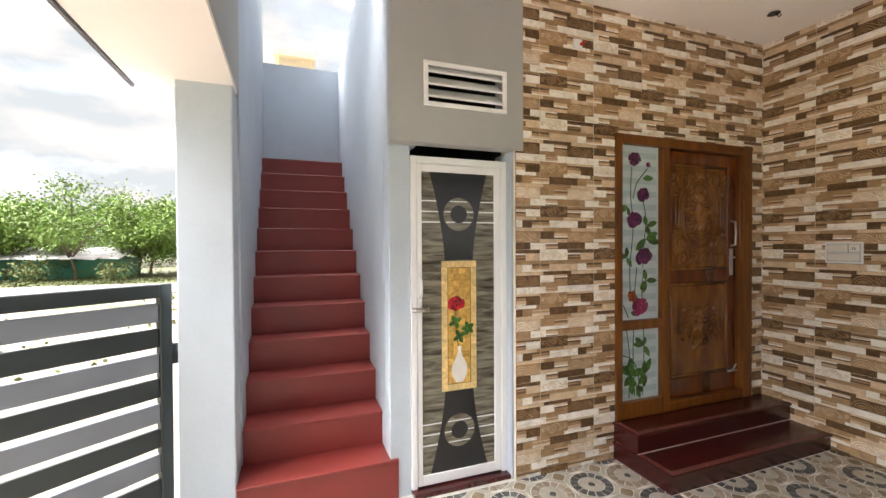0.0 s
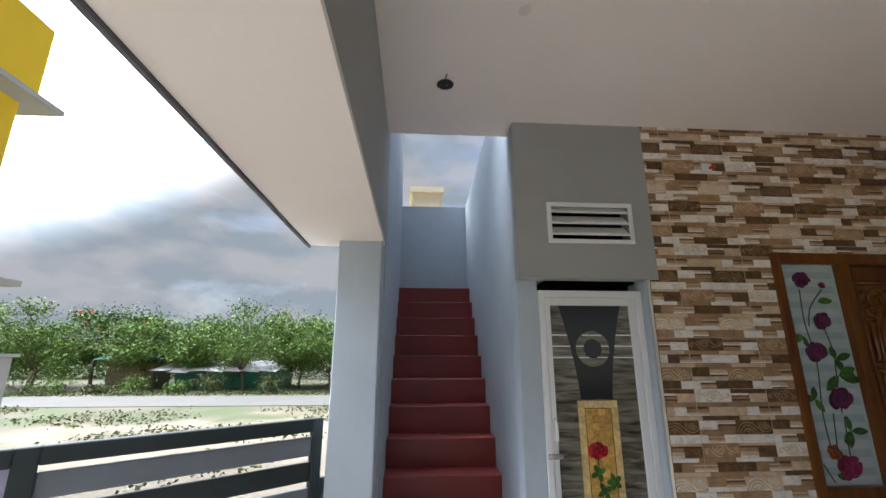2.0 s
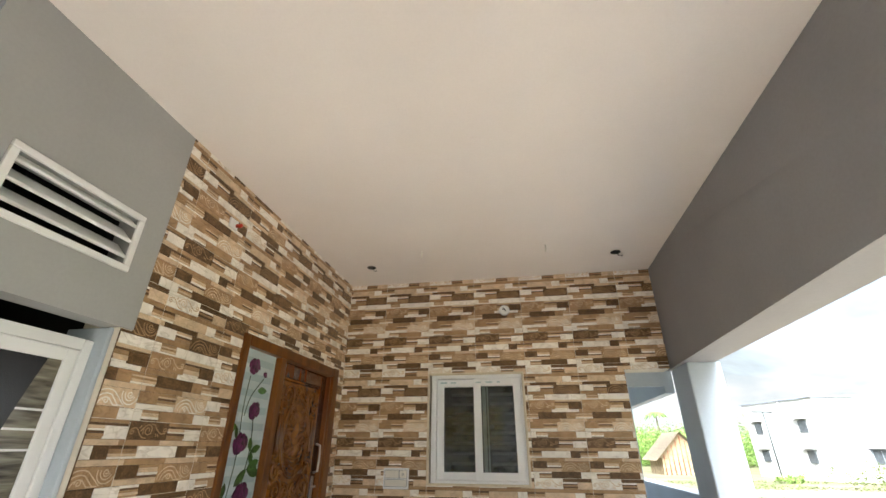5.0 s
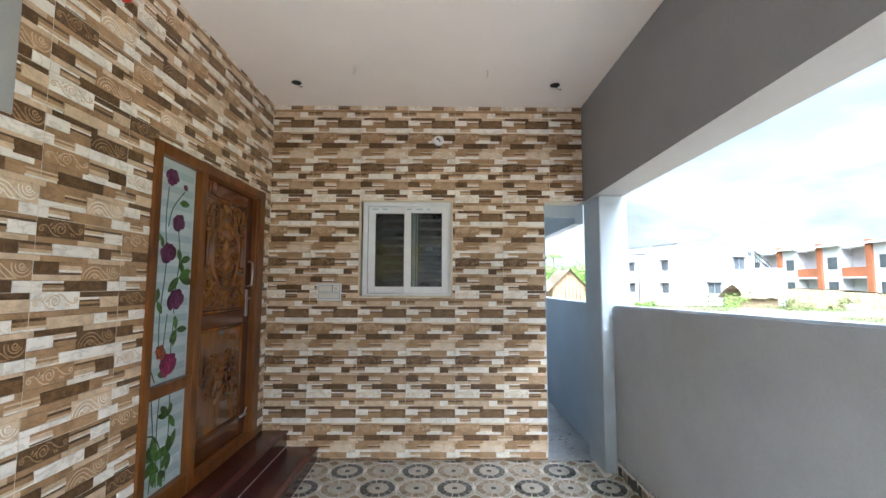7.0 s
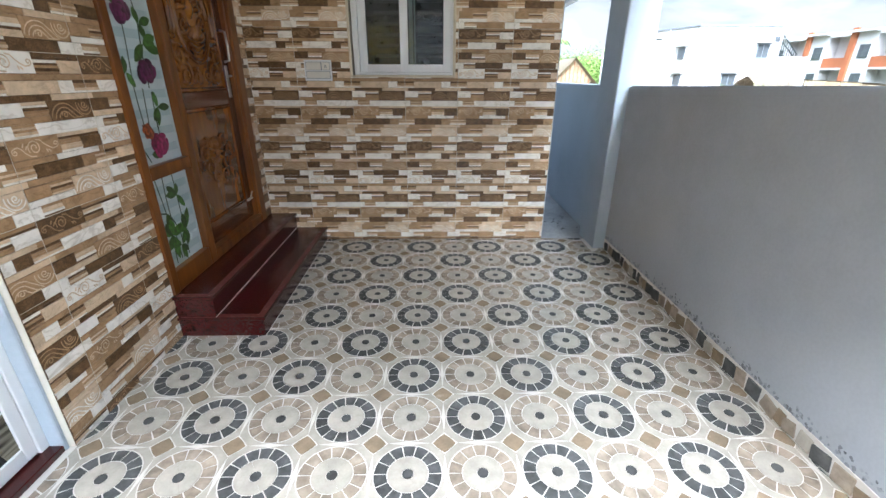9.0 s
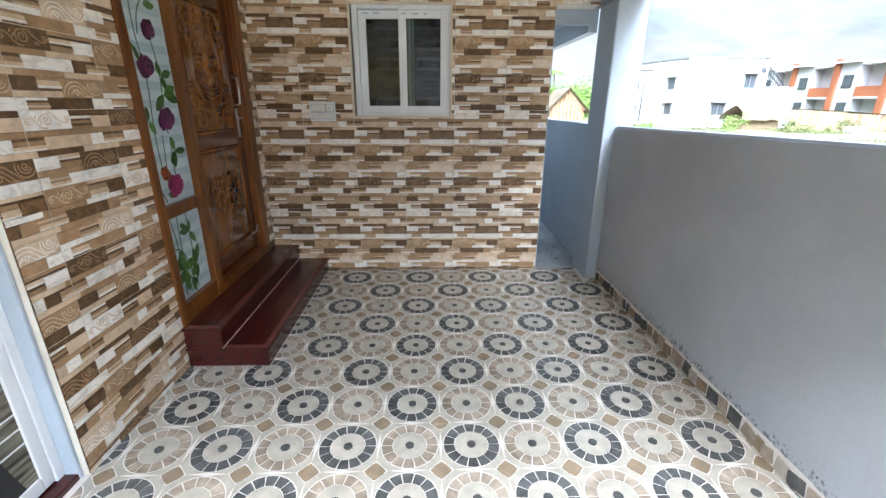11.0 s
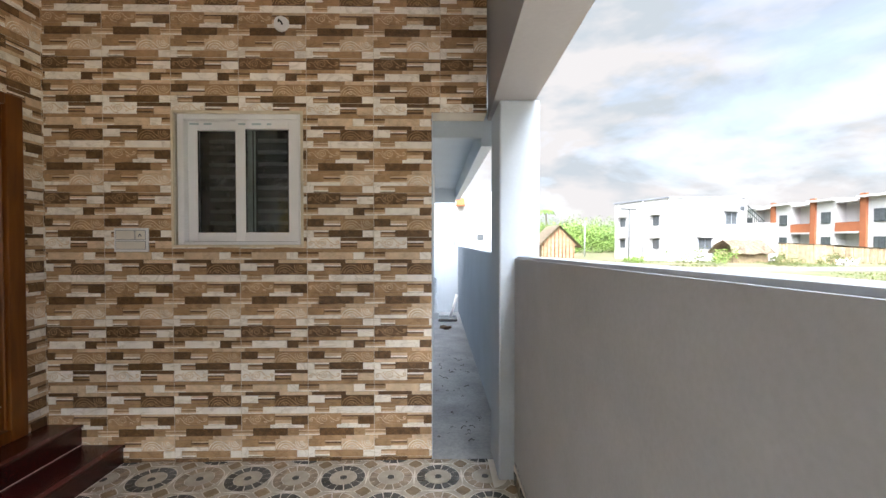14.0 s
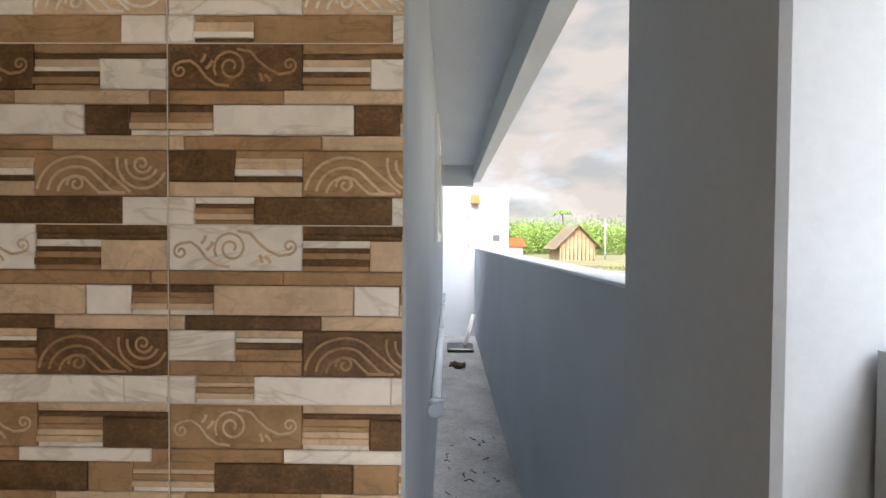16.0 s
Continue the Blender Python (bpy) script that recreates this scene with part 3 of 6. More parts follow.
rng = random.Random(5)
for pi, (y0, y1, z0, z1) in enumerate(PANELS):
    bm = bmesh.new()
    cy, cz = (y0 + y1) / 2, (z0 + z1) / 2
    # raised field with a sloping border, inside a half-round bead
    box(bm, LX - 0.0138, LX - 0.007, y0 + 0.022, y1 - 0.022, z0 + 0.022, z1 - 0.022, bevel=0.005)
    bx = LX - 0.006
    for p, q in (((y0, z0), (y1, z0)), ((y1, z0), (y1, z1)), ((y1, z1), (y0, z1)), ((y0, z1), (y0, z0))):
        sy, sz = (1 if p[0] == y0 else -1), (1 if p[1] == z0 else -1)
        ey, ez = (1 if q[0] == y0 else -1), (1 if q[1] == z0 else -1)
        tube(bm, [(LX - 0.006, p[0] + sy * 0.011, p[1] + sz * 0.011), (LX - 0.006, q[0] + ey * 0.011, q[1] + ez * 0.011)], 0.009, 8)

    def leafs(y, z, a, count, size):
        """A fan of carved leaves."""
        for k in range(count):
            b = a + (k - (count - 1) / 2) * 0.5
            dome(bm, bx, y + size * 0.8 * math.cos(b), z + size * 0.8 * math.sin(b), size, size * 0.36, 0.018, b)

    if pi == 0:
        oz = z0 + 0.445
        # double oval wreath round a lotus on a pedestal
        for ra, rb, th in ((0.205, 0.268, 0.010), (0.183, 0.244, 0.007)):
            tube(bm, [(bx + 0.005, cy + ra * math.cos(2 * math.pi * k / 40), oz + rb * math.sin(2 * math.pi * k / 40)) for k in range(41)], th, 7)
        dome(bm, bx, cy, oz + 0.06, 0.05, 0.07, 0.028)
        for k in range(9):
            a = math.pi * (0.02 + 0.96 * k / 8)
            dome(bm, bx + 0.004, cy + 0.085 * math.cos(a), oz + 0.05 + 0.10 * math.sin(a), 0.05, 0.019, 0.024, a)
        for k in range(7):
            a = math.pi * (1.1 + 0.8 * k / 6)
            dome(bm, bx + 0.002, cy + 0.09 * math.cos(a), oz - 0.03 + 0.06 * math.sin(a), 0.045, 0.018, 0.024, a)
        for k in range(3):
            tube(bm, [(bx + 0.008, cy - (0.12 - 0.02 * k) + (0.24 - 0.04 * k) * j / 10, oz - 0.115 - 0.033 * k - 0.028 * math.sin(math.pi * j / 10)) for j in range(11)], 0.010, 6)
        for s in (-1, 1):
            # pilasters beside the wreath
            for dy, r_ in ((0.236, 0.012), (0.27, 0.013)):
                tube(bm, [(bx, cy + s * dy, z0 + 0.34), (bx + 0.008, cy + s * dy, z0 + 0.36), (bx + 0.010, cy + s * dy, z0 + 0.46), (bx + 0.008, cy + s * dy, z0 + 0.57), (bx, cy + s * dy, z0 + 0.59)], r_, 8)
            for zc, dy, w in ((z0 + 0.325, 0.253, 0.04), (z0 + 0.605, 0.253, 0.04)):
                dome(bm, bx, cy + s * dy, zc, w, 0.016, 0.018)
            # scroll bands above and below the wreath
            for r_, a, zz, yy, hand in ((0.085, 0.3, 0.10, 0.19, 1), (0.06, 2.2, 0.22, 0.225, -1), (0.055, 1.0, 0.09, 0.065, 1), (0.085, 4.0, 0.735, 0.19, -1), (0.05, 5.0, 0.765, 0.065, 1),
                                        (0.05, 0.5, 0.665, 0.25, 1), (0.05, 1.5, 0.40, 0.12, 1), (0.045, 5.5, 0.57, 0.10, -1)):
                curl(bm, bx + 0.004, cy + s * yy, z0 + zz, r_, 1.6, a if s > 0 else math.pi - a, hand * s, 0.012)
            for zz, yy, a, n_, sz_ in ((0.13, 0.27, 0.8, 3, 0.032), (0.06, 0.12, 2.6, 3, 0.03), (0.19, 0.14, 1.2, 3, 0.028), (0.70, 0.10, 5.0, 3, 0.03), (0.79, 0.27, 5.4, 3, 0.03), (0.72, 0.28, 0.3, 3, 0.028),
                                       (0.77, 0.12, 3.6, 3, 0.028), (0.26, 0.27, 1.4, 3, 0.026), (0.33, 0.10, 0.9, 3, 0.026), (0.52, 0.14, 5.0, 3, 0.026), (0.62, 0.06, 1.0, 3, 0.026), (0.06, 0.24, 3.0, 3, 0.03)):
                leafs(cy + s * yy, z0 + zz, a if s > 0 else math.pi - a, n_, sz_)
        leafs(cy, z0 + 0.05, math.pi / 2, 5, 0.034)
        leafs(cy, z1 - 0.05, -math.pi / 2, 5, 0.034)
    else:
        fz = z0 + 0.40
        for ra, rb in ((0.085, 0.09), (0.07, 0.074)):
            tube(bm, [(bx + 0.005, cy + ra * math.cos(math.pi * k / 16), fz + 0.07 + rb * math.sin(math.pi * k / 16)) for k in range(17)], 0.009, 6)
        for k in range(9):
            a = math.pi * 2 * k / 9
            dome(bm, bx, cy + 0.055 * math.cos(a), fz + 0.05 + 0.06 * math.sin(a), 0.042, 0.019, 0.024, a)
        dome(bm, bx + 0.008, cy, fz + 0.05, 0.032, 0.032, 0.02)
        for s in (-1, 1):
            for r_, a, zz, yy, hand in ((0.075, 0.4, -0.03, 0.13, 1), (0.06, 2.4, 0.06, 0.17, -1), (0.05, 1.0, 0.12, 0.11, 1), (0.055, 4.2, -0.12, 0.07, -1), (0.04, 3.2, 0.0, 0.23, 1)):
                curl(bm, bx + 0.004, cy + s * yy, fz + zz, r_, 1.5, a if s > 0 else math.pi - a, hand * s, 0.011)
            for zz, yy, a, n_, sz_ in ((0.02, 0.21, 0.3, 3, 0.03), (-0.09, 0.17, 5.4, 3, 0.03), (0.12, 0.16, 0.9, 3, 0.028), (-0.15, 0.06, 4.3, 3, 0.03)):
                leafs(cy + s * yy, fz + zz, a if s > 0 else math.pi - a, n_, sz_)
        leafs(cy, fz - 0.1, -math.pi / 2, 5, 0.034)
    o = wpart("carved_panel", bm, M_WOOD_PANEL, leaf_ob, "golden-brown panel carved with scrolls and flowers")

bm = bmesh.new()
box(bm, LX, LX + 0.006, -0.358, -0.316, 1.31, 1.535, bevel=0.003)
plate = wpart("handle_plate", bm, M_STEEL, leaf_ob, "brushed steel lock plate")
bm = bmesh.new()
tube(bm, [(LX + 0.005, -0.340, 1.56), (LX + 0.04, -0.340, 1.57), (LX + 0.045, -0.340, 1.67), (LX + 0.04, -0.340, 1.76), (LX + 0.004, -0.340, 1.77)], 0.009, 8)
wpart("pull_handle", bm, M_STEEL, leaf_ob, "upright steel pull handle")
bm = bmesh.new()
tube(bm, [(LX + 0.006, -0.337, 1.462), (LX + 0.034, -0.337, 1.462), (LX + 0.037, -0.35, 1.462), (LX + 0.036, -0.415, 1.458)], 0.007, 8)
wpart("lever", bm, M_STEEL, leaf_ob, "steel lever handle")
bm = bmesh.new()
box(bm, LX, LX + 0.012, -0.38, -0.29, 0.49, 0.505, bevel=0.003)
tube(bm, [(LX + 0.014, -0.385, 0.497), (LX + 0.014, -0.285, 0.497)], 0.006, 8)
tube(bm, [(LX + 0.014, -0.335, 0.50), (LX + 0.03, -0.31, 0.56)], 0.005, 8)
wpart("tower_bolt", bm, M_STEEL, leaf_ob, "small steel bolt")

GX = -0.03
GY0, GY1 = -1.56, -1.165


def g_at(px, py):
    """Place on the sidelight, from fractions of its width and metres of height."""
    return GY0 + px * (GY1 - GY0), py


for z0, z1 in ((1.005, 2.325), (0.395, 0.935)):
    bm = bmesh.new()
    box(bm, GX - 0.006, GX, GY0 - 0.004, GY1 + 0.004, z0 - 0.004, z1 + 0.004)
    pane = wpart("glass_pane", bm, M_FROST, door, "frosted glass painted with flowers")
    bm = bmesh.new()
    z = z0 + 0.05
    while z < z1 - 0.03:
        box(bm, GX + 0.0003, GX + 0.001, GY0 + 0.02, GY1 - 0.02, z, z + 0.045)
        z += 0.098
    wpart("glass_bands", bm, M_FROST_LINE, pane, "faint clear bands in the frosting")

rng = random.Random(11)
bm = bmesh.new()
S = GX + 0.0015
for line in (((0.33, 2.16), (0.30, 1.95), (0.36, 1.70), (0.28, 1.40), (0.30, 1.18)), ((0.72, 2.16), (0.45, 2.04), (0.36, 1.92)), ((0.62, 1.90), (0.68, 1.75), (0.62, 1.55), (0.60, 1.40)),
             ((0.62, 1.38), (0.58, 1.20), (0.60, 1.10)), ((0.45, 1.40), (0.40, 1.22), (0.36, 1.12)), ((0.12, 1.12), (0.25, 1.02)),
             ((0.2, 0.93), (0.28, 0.7), (0.26, 0.41)), ((0.38, 0.93), (0.36, 0.75), (0.40, 0.42)), ((0.62, 0.93), (0.63, 0.7), (0.60, 0.42)), ((0.08, 0.74), (0.34, 0.70), (0.5, 0.56), (0.45, 0.42))):
    ribbon_yz(bm, S, [g_at(*p) for p in line], 0.009, 0)
for u, z, n, size in ((0.60, 2.08, 2, 0.10), (0.22, 1.86, 3, 0.08), (0.70, 1.72, 3, 0.11), (0.68, 1.62, 4, 0.14), (0.20, 1.48, 3, 0.10), (0.68, 1.30, 5, 0.10), (0.3, 1.06, 2, 0.09),
                      (0.62, 0.80, 5, 0.10), (0.32, 0.58, 7, 0.14), (0.66, 0.58, 6, 0.13), (0.45, 0.50, 3, 0.1)):
    for k in range(n):
        y, zz = g_at(u, z)
        leaf_yz(bm, S + 0.0006 + 0.0003 * k, y, zz, size * rng.uniform(0.7, 1.1), size * 0.42, rng.uniform(0, 2 * math.pi) if n > 2 else rng.uniform(-0.3, 0.5), 1)
for u, z, r, mi in ((0.38, 2.215, 0.075, 2), (0.73, 2.185, 0.028, 2), (0.60, 1.945, 0.075, 2), (0.38, 1.75, 0.085, 2), (0.61, 1.47, 0.095, 2), (0.33, 1.175, 0.06, 4), (0.53, 1.09, 0.095, 3)):
    y, zz = g_at(u, z)
    for k in range(17):
        a = 2 * math.pi * k / 6.4 + rng.uniform(-0.35, 0.35)
        out_ = r * (0.62 - 0.032 * k)
        dome(bm, S + 0.002 + 0.0003 * k, y + out_ * math.cos(a), zz + out_ * 0.85 * math.sin(a) + 0.1 * r, r * rng.uniform(0.34, 0.5) * (1 - 0.02 * k), r * rng.uniform(0.2, 0.34), 0.002, a + rng.uniform(0.8, 2.2), mi)
wpart("painted_flowers", bm, [M_STEMP, M_LEAFP, M_PETAL, M_PETAL_PINK, M_PETAL_RUST], door, "purple and magenta flowers on green stems")

# ---- granite entrance steps ----
steps = empty("entrance_steps", 0.25, -0.87, 0, "two polished maroon granite steps at the house door", "steps")
for x1, z0, z1 in ((0.51, 0.0, 0.13), (0.235, 0.1302, 0.27)):
    bm = bmesh.new()
    box(bm, -0.01, x1 - 0.008, -1.628, -0.012, z0, z1 - 0.02)
    box(bm, -0.01, x1 + 0.006, -1.64, -0.011, z1 - 0.0198, z1, bevel=0.005, seg=2)
    st = wpart("step", bm, M_GRANITE, steps)
    bm = bmesh.new()
    box(bm, x1 - 0.045, x1 - 0.005, -1.632, -0.02, z1 + 0.0002, z1 + 0.0018)
    box(bm, 0.02, x1 - 0.046, -1.632, -1.595, z1 + 0.0002, z1 + 0.0018)
    wpart("edge_band", bm, M_EDGE, st, "paler ground edge band")
    bm = bmesh.new()
    box(bm, x1 - 0.0085, x1 - 0.0058, -1.633, -0.012, z0 + 0.001, z0 + 0.004)
    wpart("joint_line", bm, M_F_GROUT, st, "pale joint line")

# ---- store door ----
store = empty("door_2", -0.1, -2.8, 0.03, "closed white framed store door with a printed vase and rose panel", "door")
store["kind"] = "structure"
SX = -0.085
for nm, d in (("frame_post", (-0.14, SX, -3.149, -3.112, 0.03, 2.145)), ("frame_post", (-0.14, SX, -2.512, -2.472, 0.03, 2.145)), ("frame_head", (-0.14, SX, -3.112, -2.512, 2.10, 2.145)),
              ("door_stile", (-0.135, SX - 0.006, -3.11, -3.075, 0.04, 2.098)), ("door_stile", (-0.135, SX - 0.006, -2.562, -2.514, 0.04, 2.098)),
              ("door_rail", (-0.135, SX - 0.006, -3.075, -2.562, 2.05, 2.098)), ("door_rail", (-0.135, SX - 0.006, -3.075, -2.562, 0.04, 0.105))):
    bm = bmesh.new()
    box(bm, *d, bevel=0.005, seg=2)
    wpart(nm, bm, M_WHITE, store)
bm = bmesh.new()
box(bm, -0.2, -0.03, -3.149, -2.472, -0.001, 0.03, bevel=0.003)
structure(part("store_sill", bm, M_GRANITE), "maroon granite door sill", "sill")
PXX = SX - 0.016
PY0, PY1, PZ0, PZ1 = -3.075, -2.562, 0.105, 2.05


def p_at(u, v):
    return PY0 + u * (PY1 - PY0), PZ1 - v * (PZ1 - PZ0)


bm = bmesh.new()
box(bm, PXX - 0.008, PXX, PY0 - 0.005, PY1 + 0.005, PZ0 - 0.005, PZ1 + 0.005)
panel = wpart("printed_panel", bm, M_PRINT_WOOD, store, "glossy panel printed with weathered grey wood")
bm = bmesh.new()
for vs in ((0.095, 0.13, 0.165), (0.835, 0.87, 0.905)):
    for v in vs:
        y0, z = p_at(0, v)
        box(bm, PXX + 0.0002, PXX + 0.0006, PY0, PY1, z - 0.004, z + 0.004)
wpart("white_stripes", bm, M_WHITE, panel, "thin white printed stripes")
# the waisted dark shapes, each with an open ring
ts = [i / 14 for i in range(15)]
for flip in (False, True):
    bm = bmesh.new()
    le, ri = [], []
    for t in ts:
        v = 0.292 * t if not flip else 1 - 0.275 * t
        wid = 0.195 + 0.20 * (1 - t) ** 1.5
        le.append(p_at(0.5 - wid, v))
        ri.append(p_at(0.5 + wid, v))
    cy, cz = p_at(0.5, 0.138 if not flip else 0.868)
    outline_yz(bm, PXX + 0.0012, le, ri, 0)
    ring_yz(bm, PXX + 0.0018, cy, cz, 0.058, 0.108, 1)
    for v in ((0.095, 0.13, 0.165) if not flip else (0.835, 0.87, 0.905)):
        z = p_at(0, v)[1]
        ro, ri_ = math.sqrt(max(0, 0.104 ** 2 - (z - cz) ** 2)), math.sqrt(max(0, 0.058 ** 2 - (z - cz) ** 2))
        for s_ in (-1, 1):
            if ro > ri_:
                box(bm, PXX + 0.0019, PXX + 0.0021, *sorted((cy + s_ * ri_, cy + s_ * ro)), z - 0.003, z + 0.003, 2)
    wpart("dark_motif", bm, [M_DARK, M_PRINT_WOOD, M_WHITE], panel, "dark waisted motif with a ring")
bm = bmesh.new()
y0, z1 = p_at(0.26, 0.295)
y1, z0 = p_at(0.74, 0.732)
ny, nz = 6, 20
for i in range(ny):
    for j in range(nz):
        a, b = y0 + (y1 - y0) * i / ny, y0 + (y1 - y0) * (i + 1) / ny
        c, d = z0 + (z1 - z0) * j / nz, z0 + (z1 - z0) * (j + 1) / nz
        rim = i in (0, ny - 1) or j in (0, nz - 1)
        x = PXX + (0.004 if rim else 0.0022)
        box(bm, PXX + 0.0005, x, a + 0.0004, b - 0.0004, c + 0.0004, d - 0.0004, 0 if not rim else 1)
for a, b, c, d in ((0, ny, 1, 1), (0, ny, nz - 1, nz - 1), (1, 1, 0, nz), (ny - 1, ny - 1, 0, nz)):
    # dark shadow line printed inside the rim
    ya, yb = y0 + (y1 - y0) * max(a, 1) / ny, y0 + (y1 - y0) * min(b, ny - 1) / ny
    za, zb = z0 + (z1 - z0) * max(c, 1) / nz, z0 + (z1 - z0) * min(d, nz - 1) / nz
    box(bm, PXX + 0.0023, PXX + 0.0032, ya - 0.004, yb + 0.004, za - 0.004, zb + 0.004, 2)
wpart("gold_frame", bm, [M_GOLD, M_GOLD_LIGHT, M_GOLD_DARK], panel, "gold mosaic picture frame")
bm = bmesh.new()
prof = [(0.015, 0.0), (0.03, 0.03), (0.036, 0.065), (0.03, 0.10), (0.014, 0.135), (0.007, 0.165), (0.009, 0.19)]
vy, vz = p_at(0.5, 0.705)
outline_yz(bm, PXX + 0.0046, [(vy - w * 1.6, vz + h * 1.25) for w, h in reversed(prof)], [(vy + w * 1.6, vz + h * 1.25) for w, h in reversed(prof)])
wpart("vase_print", bm, M_PAPER, panel, "printed white vase")
bm = bmesh.new()
ry_, rz_ = p_at(0.45, 0.44)
ribbon_yz(bm, PXX + 0.0044, [(vy, vz + 0.22), (vy - 0.02, vz + 0.31), (ry_, rz_)], 0.006, 0)
for u, v, n in ((0.44, 0.50, 4), (0.62, 0.525, 5), (0.50, 0.55, 4)):
    for k in range(n):
        y, z = p_at(u, v)
        leaf_yz(bm, PXX + 0.0048 + 0.0002 * k, y, z, 0.05, 0.03, 2 * math.pi * k / n + u, 0)
for k in range(15):
    a = 2 * math.pi * k / 5.6
    rr = 0.036 - 0.0022 * k
    dome(bm, PXX + 0.005 + 0.0003 * k, ry_ + rr * math.cos(a) * 1.3, rz_ + rr * math.sin(a), 0.032 - 0.0008 * k, 0.018, 0.002, a + 1.4, 1)
dome(bm, PXX + 0.008, ry_, rz_ + 0.005, 0.024, 0.022, 0.003, 0, 1)
wpart("rose_print", bm, [M_LEAFP, M_ROSE], panel, "printed red rose with green leaves")
bm = bmesh.new()
box(bm, SX - 0.006, SX + 0.004, -3.145, -3.03, 1.155, 1.185, bevel=0.003)
tube(bm, [(SX + 0.008, -3.14, 1.17), (SX + 0.008, -3.04, 1.17)], 0.007, 8)
for y in (-3.12, -3.06):
    box(bm, SX - 0.004, SX + 0.014, y - 0.008, y + 0.008, 1.158, 1.182, bevel=0.002)
wpart("latch", bm, M_STEEL, store, "steel sliding latch")
bm = bmesh.new()
tube(bm, [(SX - 0.006, -3.092, 1.25), (SX + 0.03, -3.092, 1.262), (SX + 0.034, -3.092, 1.31), (SX + 0.03, -3.092, 1.358), (SX - 0.006, -3.092, 1.37)], 0.009, 8)
wpart("handle", bm, M_WHITE, store, "white plastic handle")

# ---- louvre vent ----
vent = empty("louvre_vent", 0.012, -2.805, 2.45, "white plastic louvre vent set into the grey bulkhead", "vent")
VF = (-3.09, -2.52, 2.435, 2.71)
for d in ((VF[0], VF[1], VF[3] - 0.028, VF[3]), (VF[0], VF[1], VF[2], VF[2] + 0.028), (VF[0], VF[0] + 0.03, VF[2] + 0.028, VF[3] - 0.028), (VF[1] - 0.03, VF[1], VF[2] + 0.028, VF[3] - 0.028)):
    bm = bmesh.new()
    box(bm, 0.0005, 0.016, *d, bevel=0.006, seg=2)
    wpart("frame_bar", bm, M_WHITE, vent)
for k in range(3):
    z = 2.495 + 0.075 * k
    bm = bmesh.new()
    va = [bm.verts.new(p) for p in ((0.006, -3.058, z + 0.006), (0.006, -2.552, z + 0.006), (-0.055, -2.552, z + 0.068), (-0.055, -3.058, z + 0.068),
                                    (0.006, -3.058, z), (0.006, -2.552, z), (-0.055, -2.552, z + 0.062), (-0.055, -3.058, z + 0.062))]
    for q in ((0, 1, 2, 3), (7, 6, 5, 4), (0, 4, 5, 1), (2, 6, 7, 3), (1, 5, 6, 2), (3, 7, 4, 0)):
        bm.faces.new([va[i] for i in q])
    box(bm, -0.002, 0.012, -3.06, -2.55, z - 0.004, z + 0.008, bevel=0.002)
    wpart("slat", bm, M_WHITE, vent)

# ---- window ----
win = empty("window_1", 1.27, 0.02, 1.455, "white sliding window with dark glass panes and cream putty trim", "window")
win["kind"] = "structure"
bm = bmesh.new()
for d in ((0.836, 0.852, 1.458, 2.374), (1.699, 1.716, 1.458, 2.374), (0.852, 1.699, 2.358, 2.374), (0.852, 1.699, 1.458, 1.474)):
    box(bm, d[0], d[1], -0.008, 0.011, d[2], d[3], bevel=0.003)
wpart("putty_trim", bm, M_CREAM_TRIM, win, "thin cream putty edge round the frame")
for nm, d in (("frame_side", (0.872, 0.917, 1.476, 2.354)), ("frame_side", (1.677, 1.694, 1.476, 2.354)), ("frame_head", (0.917, 1.677, 2.321, 2.354)), ("frame_sill", (0.917, 1.677, 1.476, 1.497))):
    bm = bmesh.new()
    box(bm, d[0], d[1], 0.004, 0.10, d[2], d[3], bevel=0.004)
    wpart(nm, bm, M_WHITE, win)


def sash(x0, x1, y, left, right):
    s = None
    for nm, d in (("sash_stile", (x0, x0 + left, 1.498, 2.32)), ("sash_stile", (x1 - right, x1, 1.498, 2.32)),
                  ("sash_rail", (x0 + left, x1 - right, 2.255, 2.32)), ("sash_rail", (x0 + left, x1 - right, 1.498, 1.559))):
        bm = bmesh.new()
        box(bm, d[0], d[1], y, y + 0.035, d[2], d[3], bevel=0.005, seg=2)
        wpart(nm, bm, M_WHITE, win)
    bm = bmesh.new()
    box(bm, x0 + left - 0.004, x1 - right + 0.004, y + 0.012, y + 0.016, 1.555, 2.259)
    p = wpart("pane", bm, glass, win, "dark reflecting glass")
    p.visible_shadow = False
    bm = bmesh.new()
    for d in ((x0 + left, x0 + left + 0.006, 1.559, 2.255), (x1 - right - 0.006, x1 - right, 1.559, 2.255)):
        box(bm, d[0], d[1], y + 0.004, y + 0.0119, d[2], d[3])
    wpart("gasket", bm, M_DARK, win, "black rubber gasket")


sash(0.918, 1.33, 0.052, 0.064, 0.06)
sash(1.257, 1.677, 0.012, 0.067, 0.064)
bm = bmesh.new()
for x, w in ((0.955, 0.06), (1.05, 0.05), (1.28, 0.045), (1.37, 0.06), (1.47, 0.03)):
    box(bm, x, x + w, 0.0095, 0.0125, 2.282, 2.294)
wpart("film_marks", bm, M_FROST_LINE, win, "grey print marks on the protective film")
# opaque and nearly black, so nothing shows through it
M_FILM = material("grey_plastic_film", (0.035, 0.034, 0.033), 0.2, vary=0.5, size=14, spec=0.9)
M_BAR = material("grey_grille_paint", (0.10, 0.10, 0.10), 0.35, vary=0.3, size=30)
M_CREASE_GLINT = material("crease_glint_grey", (0.20, 0.20, 0.20), 0.16, vary=0.2, spec=1.0)
